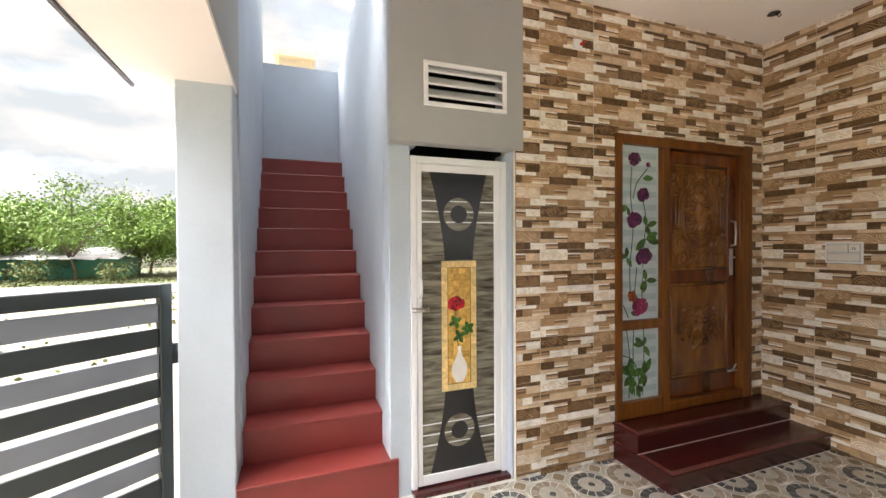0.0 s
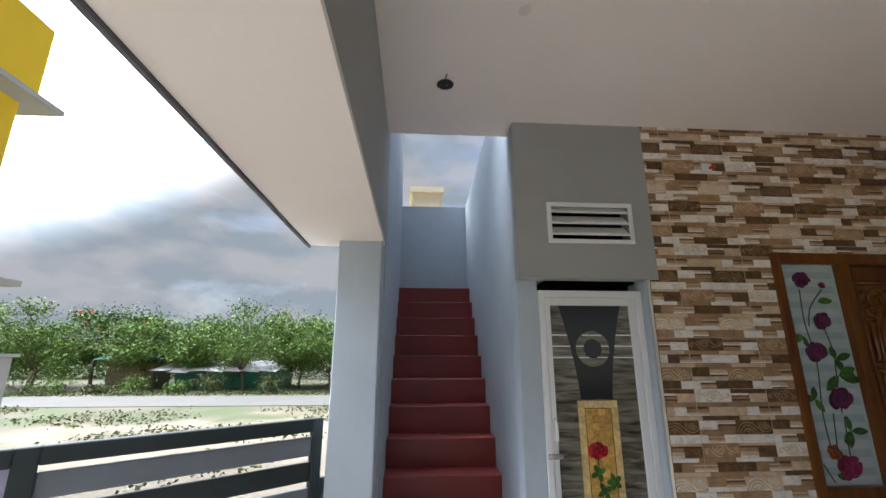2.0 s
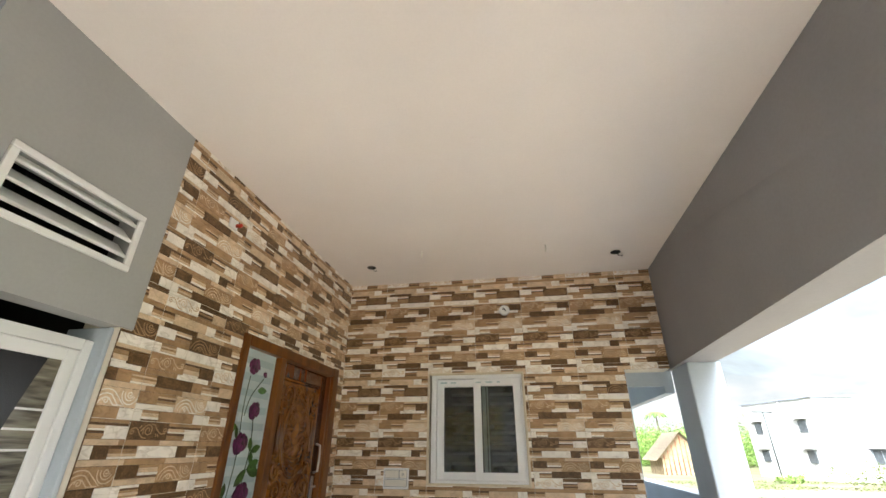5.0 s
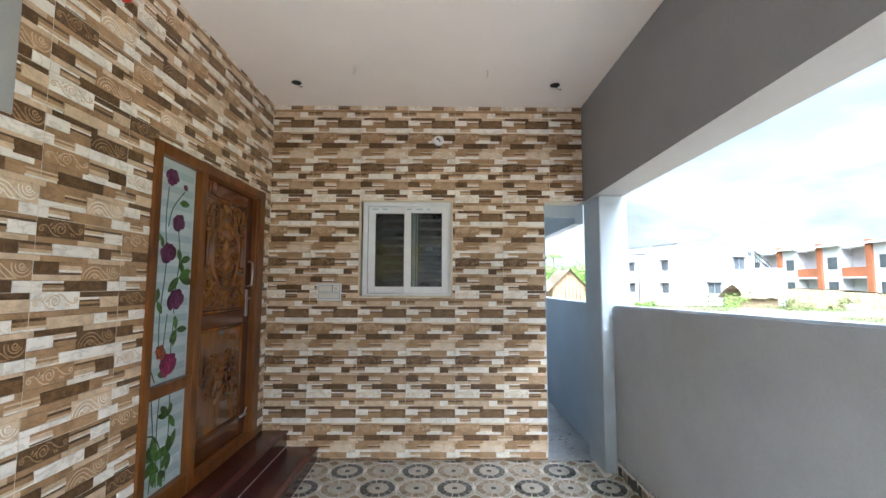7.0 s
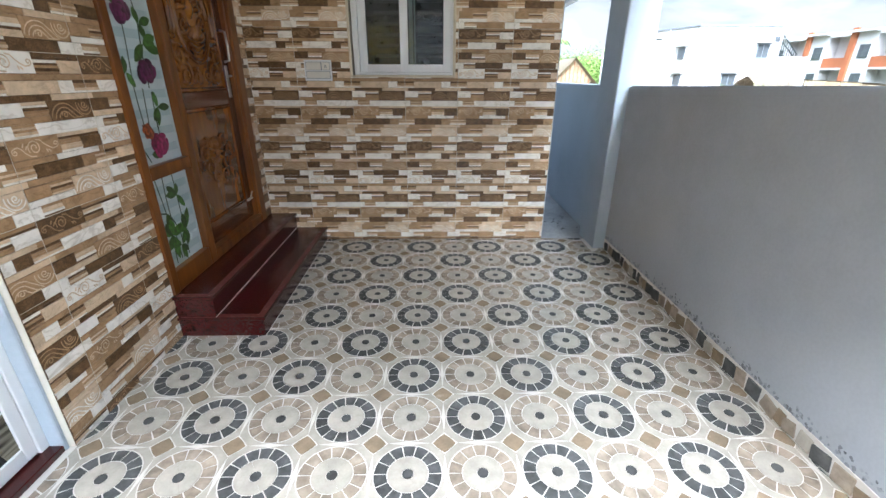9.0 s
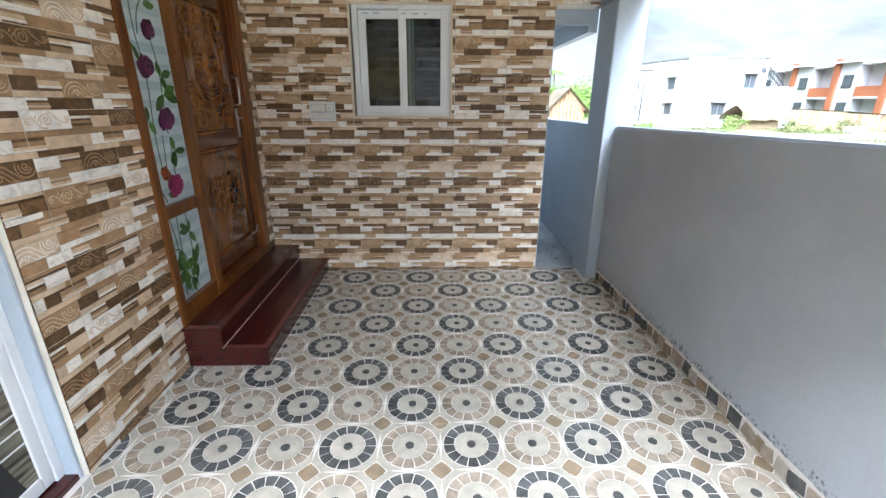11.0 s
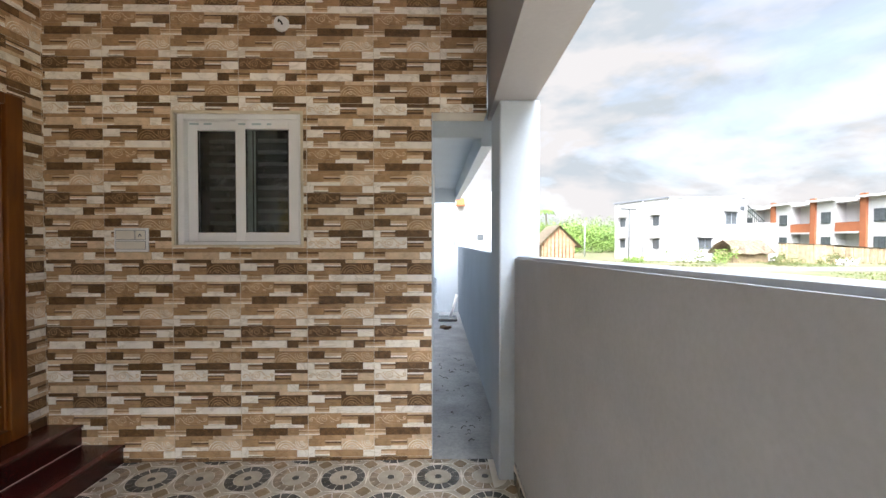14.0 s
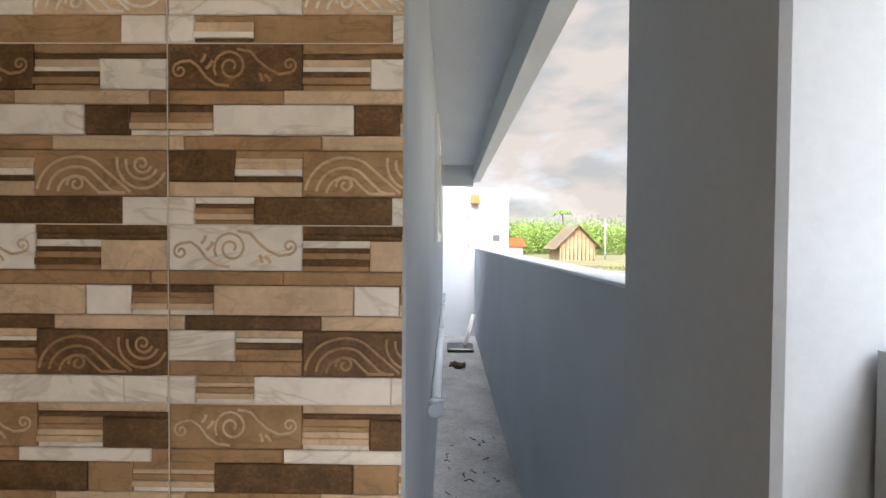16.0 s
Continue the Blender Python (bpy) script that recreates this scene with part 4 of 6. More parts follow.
M_PALE_STRIP = material("pale_grey_green", (0.30, 0.34, 0.32), 0.4, vary=0.2, size=20)
rng = random.Random(3)
for x0, x1, yy, lead in ((0.985, 1.30, 0.085, 0.075), (1.32, 1.62, 0.045, 0.165)):
    # film pulled over the bars: a crest at each bar, crumpled most across the middle
    bm = bmesh.new()
    nx, nz = 34, 92
    va = []
    for i in range(nx + 1):
        u = i / nx
        col = []
        for j in range(nz + 1):
            z = 1.56 + 0.69 * j / nz
            crest = 0.5 + 0.5 * math.cos(2 * math.pi * (z - 1.624) / 0.08)
            mid_ = math.exp(-((z - 1.89) / 0.075) ** 2)
            crumple = noise.noise((u * 14, z * 55, yy * 90)) * 0.7 + noise.noise((u * 34, z * 90, yy * 50)) * 0.5
            col.append(bm.verts.new((x0 + (x1 - x0) * u, yy - 0.004 * crest ** 3 - (0.0022 + 0.006 * mid_) * crumple * (0.4 + 0.6 * crest), z)))
        va.append(col)
    for i in range(nx):
        for j in range(nz):
            bm.faces.new((va[i][j], va[i + 1][j], va[i + 1][j + 1], va[i][j + 1])).smooth = True
    wpart("plastic_film", bm, M_FILM, win, "crumpled dark grey plastic film behind the glass")
    # pale tubes paint in the glints along the film's creases
    bm = bmesh.new()
    for k in range(7):
        z = 1.624 + 0.08 * k
        u = x0 + lead
        while u < x1 - 0.03:
            w = rng.uniform(0.02, 0.07)
            if rng.random() < 0.55:
                tube(bm, [(u + w * q / 4, yy - 0.0125, z + rng.uniform(-0.003, 0.003)) for q in range(5)], rng.uniform(0.0007, 0.0018), 4)
            u += w + rng.uniform(0.01, 0.04)
    for k in range(34):
        u, z, a = rng.uniform(x0 + lead, x1 - 0.03), rng.gauss(1.89, 0.03), rng.gauss(0.3, 0.5)
        tube(bm, [(u + 0.012 * q * math.cos(a), yy - 0.0128, z + 0.012 * q * math.sin(a + 0.25 * q)) for q in range(4)], rng.uniform(0.0008, 0.0024), 4)
    wpart("film_creases", bm, M_CREASE_GLINT, win, "film creases with their glints painted as pale lines")
# two pale grey-green upright strips in the right pane
bm = bmesh.new()
box(bm, 1.332, 1.365, 0.0285, 0.030, 1.56, 2.25)
box(bm, 1.374, 1.386, 0.0285, 0.030, 1.56, 2.25)
wpart("shutter_edge", bm, M_PALE_STRIP, win, "pale upright strip behind the glass")
for x0, x1, yb in ((1.05, 1.30, 0.075), (1.40, 1.62, 0.033)):
    bm = bmesh.new()
    for k in range(8):
        z = 1.624 + 0.08 * k
        box(bm, x0, x1, yb, yb + 0.004, z - 0.013, z + 0.013, bevel=0.0015)
    wpart("grille", bm, M_BAR, win, "grey horizontal security bars")
# added black sheet; its colour stands for the unlit room
structure(boxes("wall_room_inside", M_BLACK, (0.7, 1.9, 0.5, 0.55, 1.2, 2.6)), "added black sheet for the unlit room behind the window", "wall")

# ---- small fittings ----
sw = empty("switchboard", 0.575, 0, 1.43, "white modular switch and socket plate on the tiled wall", "switchboard")
bm = bmesh.new()
box(bm, 0.462, 0.686, -0.016, -0.001, 1.428, 1.588, bevel=0.004, seg=2)
wpart("plate", bm, M_WHITE, sw)
for d in ((0.478, 0.60, 1.512, 1.57), (0.478, 0.67, 1.448, 1.498), (0.606, 0.67, 1.512, 1.57)):
    bm = bmesh.new()
    box(bm, d[0], d[1], -0.020, -0.0161, d[2], d[3], bevel=0.003)
    b = wpart("switch", bm, M_PAPER, sw)
    # a grey plate draws the dark gap line round the switch
    bm = bmesh.new()
    box(bm, d[0] - 0.003, d[1] + 0.003, -0.0172, -0.0158, d[2] - 0.003, d[3] + 0.003)
    wpart("gap", bm, M_GATE_GREY, b)
bm = bmesh.new()
tube(bm, [(0.638, -0.0235, 1.55), (0.63, -0.0235, 1.53), (0.648, -0.0235, 1.53), (0.638, -0.0235, 1.55)], 0.0025, 4)
wpart("socket_mark", bm, M_GATE_GREY, sw)

rose = empty("ceiling_rose", 1.578, 0, 2.95, "small round white junction box with loose wires on tiles", "junction box")
bm = bmesh.new()
bmesh.ops.create_cone(bm, cap_ends=True, segments=24, radius1=0.052, radius2=0.045, depth=0.022, matrix=Matrix.Translation((1.578, -0.012, 2.95)) @ Matrix.Rotation(math.pi / 2, 4, "X"))
wpart("body", bm, M_WHITE, rose)
bm = bmesh.new()
tube(bm, [(1.565, -0.024, 2.955), (1.57, -0.035, 2.965), (1.585, -0.03, 2.95), (1.592, -0.026, 2.935)], 0.006, 6)
wpart("wire", bm, M_DARK, rose)

lbox = empty("light_point", 0, -1.94, 2.99, "white square light point with a red wire end", "junction box")
bm = bmesh.new()
box(bm, -0.001, 0.014, -1.99, -1.915, 2.955, 3.02, bevel=0.004)
wpart("plate", bm, M_WHITE, lbox)
bm = bmesh.new()
tube(bm, [(0.012, -1.93, 2.985), (0.035, -1.925, 2.985), (0.04, -1.92, 2.995)], 0.012, 8)
wpart("wire", bm, M_RED_WIRE, lbox)


def light_hole(x, y, r, wire):
    e = empty("downlight_hole", x, y, H - 0.01, "dark open downlight hole with loose wires in ceiling", "light point", "ceiling light holes")
    # a black disc paints in the dark of the open hole
    bm = bmesh.new()
    bmesh.ops.create_cone(bm, cap_ends=True, segments=24, radius1=r, radius2=r * 0.92, depth=0.004, matrix=Matrix.Translation((x, y, H - 0.0025)))
    wpart("opening", bm, M_BLACK, e)
    bm = bmesh.new()
    tube(bm, [(x + r * 0.3, y, H - 0.004), (x + r * 0.5, y + 0.01, H - 0.03), (x + r * 0.5 + wire, y - 0.01, H - 0.05), (x + r * 0.3 + wire * 2, y, H - 0.035)], 0.0035, 6)
    wpart("wire", bm, M_DARK, e)


light_hole(0.383, -3.775, 0.05, 0.06)
light_hole(0.37, -0.47, 0.042, 0.02)
light_hole(2.575, -0.46, 0.042, 0.02)
for x, y in ((0.917, -0.735), (1.968, -0.70)):
    bm = bmesh.new()
    tube(bm, [(x, y, H + 0.002), (x + 0.002, y, H - 0.03), (x - 0.004, y, H - 0.065)], 0.006, 6)
    tagged(part("ceiling_wire", bm, M_PAPER), "short white wire end hanging from the ceiling", "wire", "ceiling wire ends")
bm = bmesh.new()
bmesh.ops.create_cone(bm, cap_ends=True, segments=28, radius1=0.06, radius2=0.055, depth=0.006, matrix=Matrix.Translation((1.534, -2.09, H - 0.003)))
for dx in (-0.03, 0.03):
    bmesh.ops.create_cone(bm, cap_ends=True, segments=8, radius1=0.006, radius2=0.006, depth=0.006, matrix=Matrix.Translation((1.534 + dx, -2.09, H - 0.005)))
tagged(part("fan_cover_plate", bm, M_CEIL), "round cream cover plate on the porch ceiling", "cover plate")

bm = bmesh.new()
for k in range(3):
    bmesh.ops.create_cone(bm, cap_ends=True, segments=14, radius1=0.03 - 0.006 * k, radius2=0.026 - 0.006 * k, depth=0.003,
                          matrix=Matrix.Translation((0.947 + 0.018 * k, -3.445 + 0.012 * k, H - 0.0014 - 0.0004 * k)))
tagged(part("putty_patch", bm, M_PATCH), "small filled patch on the cream ceiling", "patch")

# ---- gate leaf, standing open ----
GA = math.atan2(-0.78, 0.62)
GT = 1.385
gate = empty("gate", -0.18, -4.47, 0.0, "open charcoal and grey slatted steel gate with a lilac panel", "gate")
gate.rotation_euler = (0, 0, GA)


def gpart(name, dims, mat, label="", bevel=0.004):
    bm = bmesh.new()
    box(bm, *dims, bevel=bevel)
    return part(name, bm, mat, gate, label)


for s0, s1 in ((0.0, 0.06), (1.22, 1.30), (2.44, 2.50)):
    gpart("post", (s0, s1, -0.025, 0.025, 0.03, GT), M_GATE_DARK)
gpart("top_rail", (0.0601, 1.2199, -0.025, 0.025, GT - 0.072, GT), M_GATE_DARK)
gpart("top_rail", (1.3001, 2.4399, -0.025, 0.025, GT - 0.072, GT), M_GATE_DARK)
gpart("bottom_rail", (0.0601, 1.2199, -0.025, 0.025, 0.03, 0.10), M_GATE_DARK)
gpart("bottom_rail", (1.3001, 2.4399, -0.025, 0.025, 0.03, 0.10), M_GATE_DARK)
z = GT - 0.099
k = 0
while z - 0.105 > 0.12:
    gpart("slat", (0.0602, 1.2198, -0.012, 0.012, z - 0.101, z), M_GATE_GREY if k % 2 == 0 else M_GATE_DARK, "grey slat" if k % 2 == 0 else "charcoal slat")
    z -= 0.1325
    k += 1
pan = gpart("panel", (1.3002, 2.4398, -0.006, 0.006, 0.1005, GT - 0.0725), M_LILAC, "lilac sheet panel with flower cut-outs", 0.0)
rng = random.Random(8)


def petal(bm, s, z, a, r0, length, width, curl):
    """One teardrop opening, bent sideways along its length."""
    va, vb = [], []
    for t in [q / 5 for q in range(6)]:
        bend = a + curl * t
        w = width * math.sin(math.pi * (0.08 + 0.8 * t)) * (0.5 + 0.5 * t)
        r = r0 + length * t
        va.append(bm.verts.new((s + r * math.cos(bend) - w * math.sin(bend), 0.0075, z + r * math.sin(bend) + w * math.cos(bend))))
        vb.append(bm.verts.new((s + r * math.cos(bend) + w * math.sin(bend), 0.0075, z + r * math.sin(bend) - w * math.cos(bend))))
    for q in range(5):
        bm.faces.new((va[q], vb[q], vb[q + 1], va[q + 1]))


for i in range(4):
    for j in range(9):
        s, zz = 1.395 + 0.27 * i, GT - 0.145 - 0.14 * j
        if zz > 0.17:
            bm = bmesh.new()
            a0 = rng.choice((0.4, 3.6, 2.2)) + rng.uniform(-0.3, 0.3)
            for k in range(5):
                petal(bm, s, zz, a0 + 0.42 * (k - 2), 0.008 + 0.006 * (k % 2), rng.uniform(0.026, 0.042), 0.0085, 0.35 * (k - 2) / 2)
            for k in range(2):
                petal(bm, s, zz, a0 + 2.4 + 1.4 * k, 0.008, 0.018, 0.004, 0.2)
            part("flower_cutout", bm, M_IVORY, pan, "pale sprig shaped cut-out")
        s, zz = 1.515 + 0.27 * i, GT - 0.237 - 0.275 * j
        if zz > 0.2 and s < 2.36:
            bm = bmesh.new()
            a0 = rng.uniform(0, 6)
            for k in range(13):
                petal(bm, s, zz, a0 + 0.483 * k, 0.032, rng.uniform(0.028, 0.05), 0.0085, 0.3)
            for k in range(7):
                petal(bm, s, zz, a0 + 0.9 * k, 0.01, 0.017, 0.0045, 0.5)
            part("flower_cutout", bm, M_IVORY, pan, "pale flower shaped cut-out")
bm = bmesh.new()
tube(bm, [(-0.02, 0, 0.95), (-0.02, 0, 1.06)], 0.018, 10)
box(bm, -0.05, 0.0, -0.012, 0.012, 0.97, 1.03)
part("hinge", bm, M_GATE_DARK, gate)
bm = bmesh.new()
box(bm, 1.23, 1.29, -0.02, 0.02, FZ, 0.03)
part("drop_bolt", bm, M_GATE_DARK, gate)

# ---- side passage ----
pipe = empty("drain_pipe", 2.63, 2.2, 0.4, "white plastic drain pipe along the house wall", "pipe")
bm = bmesh.new()
tube(bm, [(2.607, 1.05, 0.80), (2.607, 3.0, 0.79), (2.607, 5.0, 0.78)], 0.024, 12)
wpart("pipe_run", bm, M_BLUE, pipe)
for y, z in ((1.07, 0.80), (2.6, 0.792), (4.0, 0.785)):
    bm = bmesh.new()
    tube(bm, [(2.607, y - 0.04, z), (2.607, y + 0.04, z - 0.001)], 0.031, 12)
    box(bm, 2.579, 2.64, y - 0.012, y + 0.012, z - 0.03, z + 0.03)
    wpart("coupling", bm, M_BLUE, pipe)
pipe2 = empty("waste_pipe", 3.0, 5.4, 0.0, "leaning white waste pipe in the passage corner", "pipe")
bm = bmesh.new()
tube(bm, [(2.90, 5.2, 0.03), (3.03, 5.35, 0.45)], 0.03, 10)
wpart("pipe", bm, M_WHITE, pipe2)
bm = bmesh.new()
box(bm, 2.66, 3.02, 4.95, 5.3, -0.006, 0.05, bevel=0.01)
tagged(part("chamber_cover", bm, M_DARK), "dark inspection chamber cover on passage floor", "cover")
bm = bmesh.new()
rng = random.Random(2)
for k in range(5):
    tube(bm, [(2.78 + rng.uniform(-0.1, 0.1), 4.3 + rng.uniform(-0.12, 0.12), 0.005 + rng.uniform(0, 0.03)) for j in range(7)], 0.012, 6)
tagged(part("rope_coil", bm, material("brown_rope", (0.10, 0.06, 0.035), 0.9)), "tangled brown rope lying on the passage floor", "rope")
bm = bmesh.new()
for k in range(46):
    x, y = rng.uniform(2.64, 3.05), rng.uniform(0.25, 2.6)
    a = rng.uniform(0, 6.28)
    l = rng.uniform(0.015, 0.06)
    tube(bm, [(x, y, 0.0), (x + l * 0.5 * math.cos(a), y + l * 0.5 * math.sin(a), 0.008), (x + l * math.cos(a + 0.5), y + l * math.sin(a + 0.5), 0.0)], rng.uniform(0.0012, 0.0035), 4)
tagged(part("leaf_litter", bm, material("dry_leaf_litter", (0.06, 0.05, 0.045), 0.9)), "dark dry leaves and twigs strewn on cement", "litter", kind="stuff")
side = empty("window_2", 2.58, 2.0, 1.5, "closed white window in the blue side wall", "window")
side["kind"] = "structure"
for nm, d, mt in (("frame", (2.5805, 2.60, 1.6, 1.66, 1.5, 2.2), M_WHITE), ("frame", (2.5805, 2.60, 2.44, 2.5, 1.5, 2.2), M_WHITE), ("frame", (2.5805, 2.60, 1.66, 2.44, 2.14, 2.2), M_WHITE),
                  ("frame", (2.5805, 2.60, 1.66, 2.44, 1.5, 1.56), M_WHITE), ("pane", (2.5806, 2.585, 1.66, 2.44, 1.56, 2.14), M_FROST)):
    bm = bmesh.new()
    box(bm, *d)
    wpart(nm, bm, mt, side)

# ---- street and distance ----
M_LEAF = material("light_green_leaves", (0.13, 0.215, 0.05), 0.6, vary=0.4, spec=0.2, size=0.9, random_tone=0.3, island=True)
M_LEAF_DARK = material("dark_green_leaves", (0.085, 0.155, 0.042), 0.6, vary=0.4, spec=0.2, size=0.9, random_tone=0.3, island=True)
M_BARK = material("grey_bark", (0.16, 0.12, 0.09), 0.9, vary=0.3, size=8, grain=0.4, grain_size=40)
M_HOUSE = material("white_house_paint", (0.37, 0.38, 0.395), 0.8, vary=0.04, size=0.4, stain=0.05)
M_YELLOW = material("yellow_house_paint", (0.75, 0.50, 0.015), 0.7, vary=0.05, size=0.6)
M_ORANGE = material("orange_brown_cladding", (0.24, 0.08, 0.035), 0.7, vary=0.12, size=0.8)
M_PANE = material("dark_window_pane", (0.06, 0.07, 0.08), 0.15, vary=0.2)
M_THATCH = material("grey_thatch", (0.24, 0.20, 0.15), 0.95, vary=0.35, size=5, grain=0.5, grain_size=25)
M_PLANK = material("weathered_planks", (0.23, 0.175, 0.11), 0.9, vary=0.3, size=3, random_tone=0.25)
M_TARP = material("teal_tarpaulin", (0.02, 0.22, 0.17), 0.5, vary=0.25, size=1.0)
M_SHEET = material("pale_roof_sheeting", (0.62, 0.62, 0.62), 0.6, vary=0.3, size=0.8, stain=0.3)
M_RUST = material("rust_red_awning", (0.60, 0.10, 0.03), 0.6)
M_FLOWER = material("orange_red_blossom", (0.45, 0.06, 0.02), 0.6, vary=0.4, size=2, random_tone=0.3, island=True)
M_GRASS = material("roadside_grass", (0.075, 0.115, 0.03), 0.9, vary=0.3, size=0.6, second=(0.105, 0.125, 0.042), random_tone=0.3, island=True)

bm = bmesh.new()
box(bm, -24.5, -19.0, -120, 120, FZ, FZ + 0.03)
structure(part("road", bm, M_ROAD), "pale concrete street behind the plot", "road")
bm = bmesh.new()
box(bm, -16, 160, 24.0, 28.5, FZ, FZ + 0.03)
structure(part("lane", bm, M_ROAD), "pale sandy lane beside the plot", "road")


def leafy(bm, centre, spread, count, size, rng, mi=0, flat=0.7):
    """Many small leaf blades in an uneven clump."""
    c = Vector(centre)
    for k in range(count):
        d = Vector((rng.gauss(0, 1), rng.gauss(0, 1), rng.gauss(0, flat)))
        p = c + d * spread * 0.5
        a = Vector((rng.uniform(-1, 1), rng.uniform(-1, 1), rng.uniform(-0.6, 0.3))).normalized() * size * rng.uniform(0.6, 1.3)
        b = a.orthogonal().normalized() * size * 0.32
        b.rotate(Matrix.Rotation(rng.uniform(0, 3.1), 3, a.normalized()))
        f = bm.faces.new([bm.verts.new(q) for q in (p, p + a * 0.5 + b, p + a, p + a * 0.5 - b)])
        f.material_index = mi


def tree(seed, height, width, leaf_mat, blossom=False, feathery=False):
    rng = random.Random(seed)
    e = empty("tree", 0, 0, 0, "", "tree", "roadside trees")
    tr = bmesh.new()
    lean = rng.uniform(-0.3, 0.3)
    fork = Vector((lean, rng.uniform(-0.2, 0.2), height * 0.24))
    tube(tr, [(0, 0, -0.1), fork * 0.5 + Vector((0.05, 0, 0)), fork], 0.12, 7, taper=0.6)
    tips = []
    for k in range(7 if feathery else 8):
        a = 2 * math.pi * k / 7 + rng.uniform(-0.4, 0.4)
        r = width * 0.5 * rng.uniform(0.35, 0.9)
        tip = Vector((math.cos(a) * r, math.sin(a) * r, height * rng.uniform(0.36, 0.98)))
        midp = fork.lerp(tip, 0.5) + Vector((0, 0, height * 0.05))
        tube(tr, [fork, midp, tip], 0.06, 5, taper=0.25)
        tips += [tip, midp, fork.lerp(tip, 0.8)]
        for q in range(3):
            t2 = tip + Vector((rng.uniform(-1, 1), rng.uniform(-1, 1), rng.uniform(-0.6, 0.5))) * width * 0.2
            tube(tr, [midp.lerp(tip, rng.uniform(0.2, 0.9)), t2], 0.02, 4, taper=0.3)
            tips.append(t2)
    part("trunk", tr, M_BARK, e)
    cr = bmesh.new()
    for t in tips:
        leafy(cr, t, width * (0.17 if feathery else 0.20), 130 if feathery else 150, 0.19 if feathery else 0.22, rng, 0)
        if blossom and rng.random() < 0.5:
            leafy(cr, t + Vector((0, 0, 0.3)), width * 0.12, 25, 0.2, rng, 1)
    part("crown", cr, [leaf_mat, M_FLOWER], e)
    return e


T1 = tree(1, 5.6, 5.8, M_LEAF, feathery=True)
tagged(T1, "young light-green feathery tree beside the street")
T2 = tree(2, 5.4, 6.4, M_LEAF_DARK)
tagged(T2, "dark-green spreading tree beside the street")
T3 = tree(3, 4.8, 4.8, M_LEAF)
tagged(T3, "light-green bushy tree beside the street")
T4 = tree(4, 6.0, 4.4, M_LEAF_DARK, blossom=True)
tagged(T4, "green tree with orange-red blossom")
for o, p in ((T1, (-29.5, -30.5)), (T2, (-34, -25.5)), (T3, (-31, -20)), (T4, (-37, -31.5))):
    o.location = (*p, FZ)
rng = random.Random(9)
for o, spots in ((T1, ((-29, -15.8), (-30, -36), (-30, -10.0), (-33, -45))), (T2, ((-36, -19), (-35, -38), (-36, -10), (-38, -48), (-38, -2))),
                 (T3, ((-33, -33), (-31, -24), (-34, -14), (-32, -41), (-31, -12.5), (-30, -6))), (T4, ((-40, -28),))):
    for x, y in spots:
        s = rng.uniform(0.8, 1.1)
        copy_thing(o, pose(x, y, FZ, 0, 0, rng.uniform(0, 360)) @ Matrix.Diagonal((s, s, s, 1)))

# verges: tufts of grass, and low weeds
bm = bmesh.new()
rng = random.Random(12)
for k in range(5200):
    if k % 2:
        x, y = -24.8 - abs(rng.gauss(0, 2.4)), rng.uniform(-60, 5)
    else:
        x, y = rng.choice((rng.uniform(-18.5, -10), rng.uniform(-18.5, -6))), rng.uniform(-40, 0)
        if noise.noise((x * 0.3, y * 0.3, 0)) < 0.05:
            continue
    leafy(bm, (x, y, FZ + 0.06), 0.5, 6, 0.12, rng, 0, 0.15)
for k in range(6500):
    x, y = rng.uniform(6, 62), rng.choice((rng.uniform(29, 37), rng.uniform(14, 24)))
    if noise.noise((x * 0.2, y * 0.2, 3)) < 0.0:
        continue
    leafy(bm, (x, y, FZ + 0.06), 0.5, 5, 0.12, rng, 0, 0.15)
tagged(part("grass", bm, M_GRASS), "patchy roadside grass and weeds", "grass", kind="stuff")


def shrub(x, y, w, h, seed):
    bm = bmesh.new()
    r = random.Random(seed)
    for k in range(9):
        leafy(bm, (r.uniform(-w, w) * 0.5, r.uniform(-w, w) * 0.3, h * r.uniform(0.2, 0.8)), h * 0.45, 60, 0.16, r)
    for k in range(6):
        tube(bm, [(r.uniform(-w, w) * 0.2, 0, -0.05), (r.uniform(-w, w) * 0.4, 0, h * 0.7)], 0.012, 4)
    o = part("shrub", bm, M_LEAF if seed % 2 else M_GRASS)
    o.location = (x, y, FZ)
    tagged(o, "low green shrub on the waste ground", "shrub", "waste ground shrubs")


for i, (x, y, w, h) in enumerate(((24.5, 34, 3.5, 1.5), (27.5, 33, 2.0, 1.3), (32.5, 32, 2.8, 1.1), (21, 35, 2.0, 0.6), (36.5, 31.5, 3, 0.9), (-27, -22, 2.2, 1.3), (-27.5, -17.5, 1.8, 1.6), (-27, -27, 2.4, 1.0), (-26.5, -13, 2, 1.2),
                                  (-27, -33, 2.0, 0.8), (-26.8, -24, 1.6, 0.7), (-27.2, -19.5, 1.6, 0.8),
                                  (-35, -23, 4.5, 3.0), (-35.5, -29, 4.5, 3.2), (-35, -16, 4.0, 3.2), (-34, -35, 4.5, 2.8), (-34.5, -11, 4.0, 3.0))):
    shrub(x, y, w, h, i + 30)


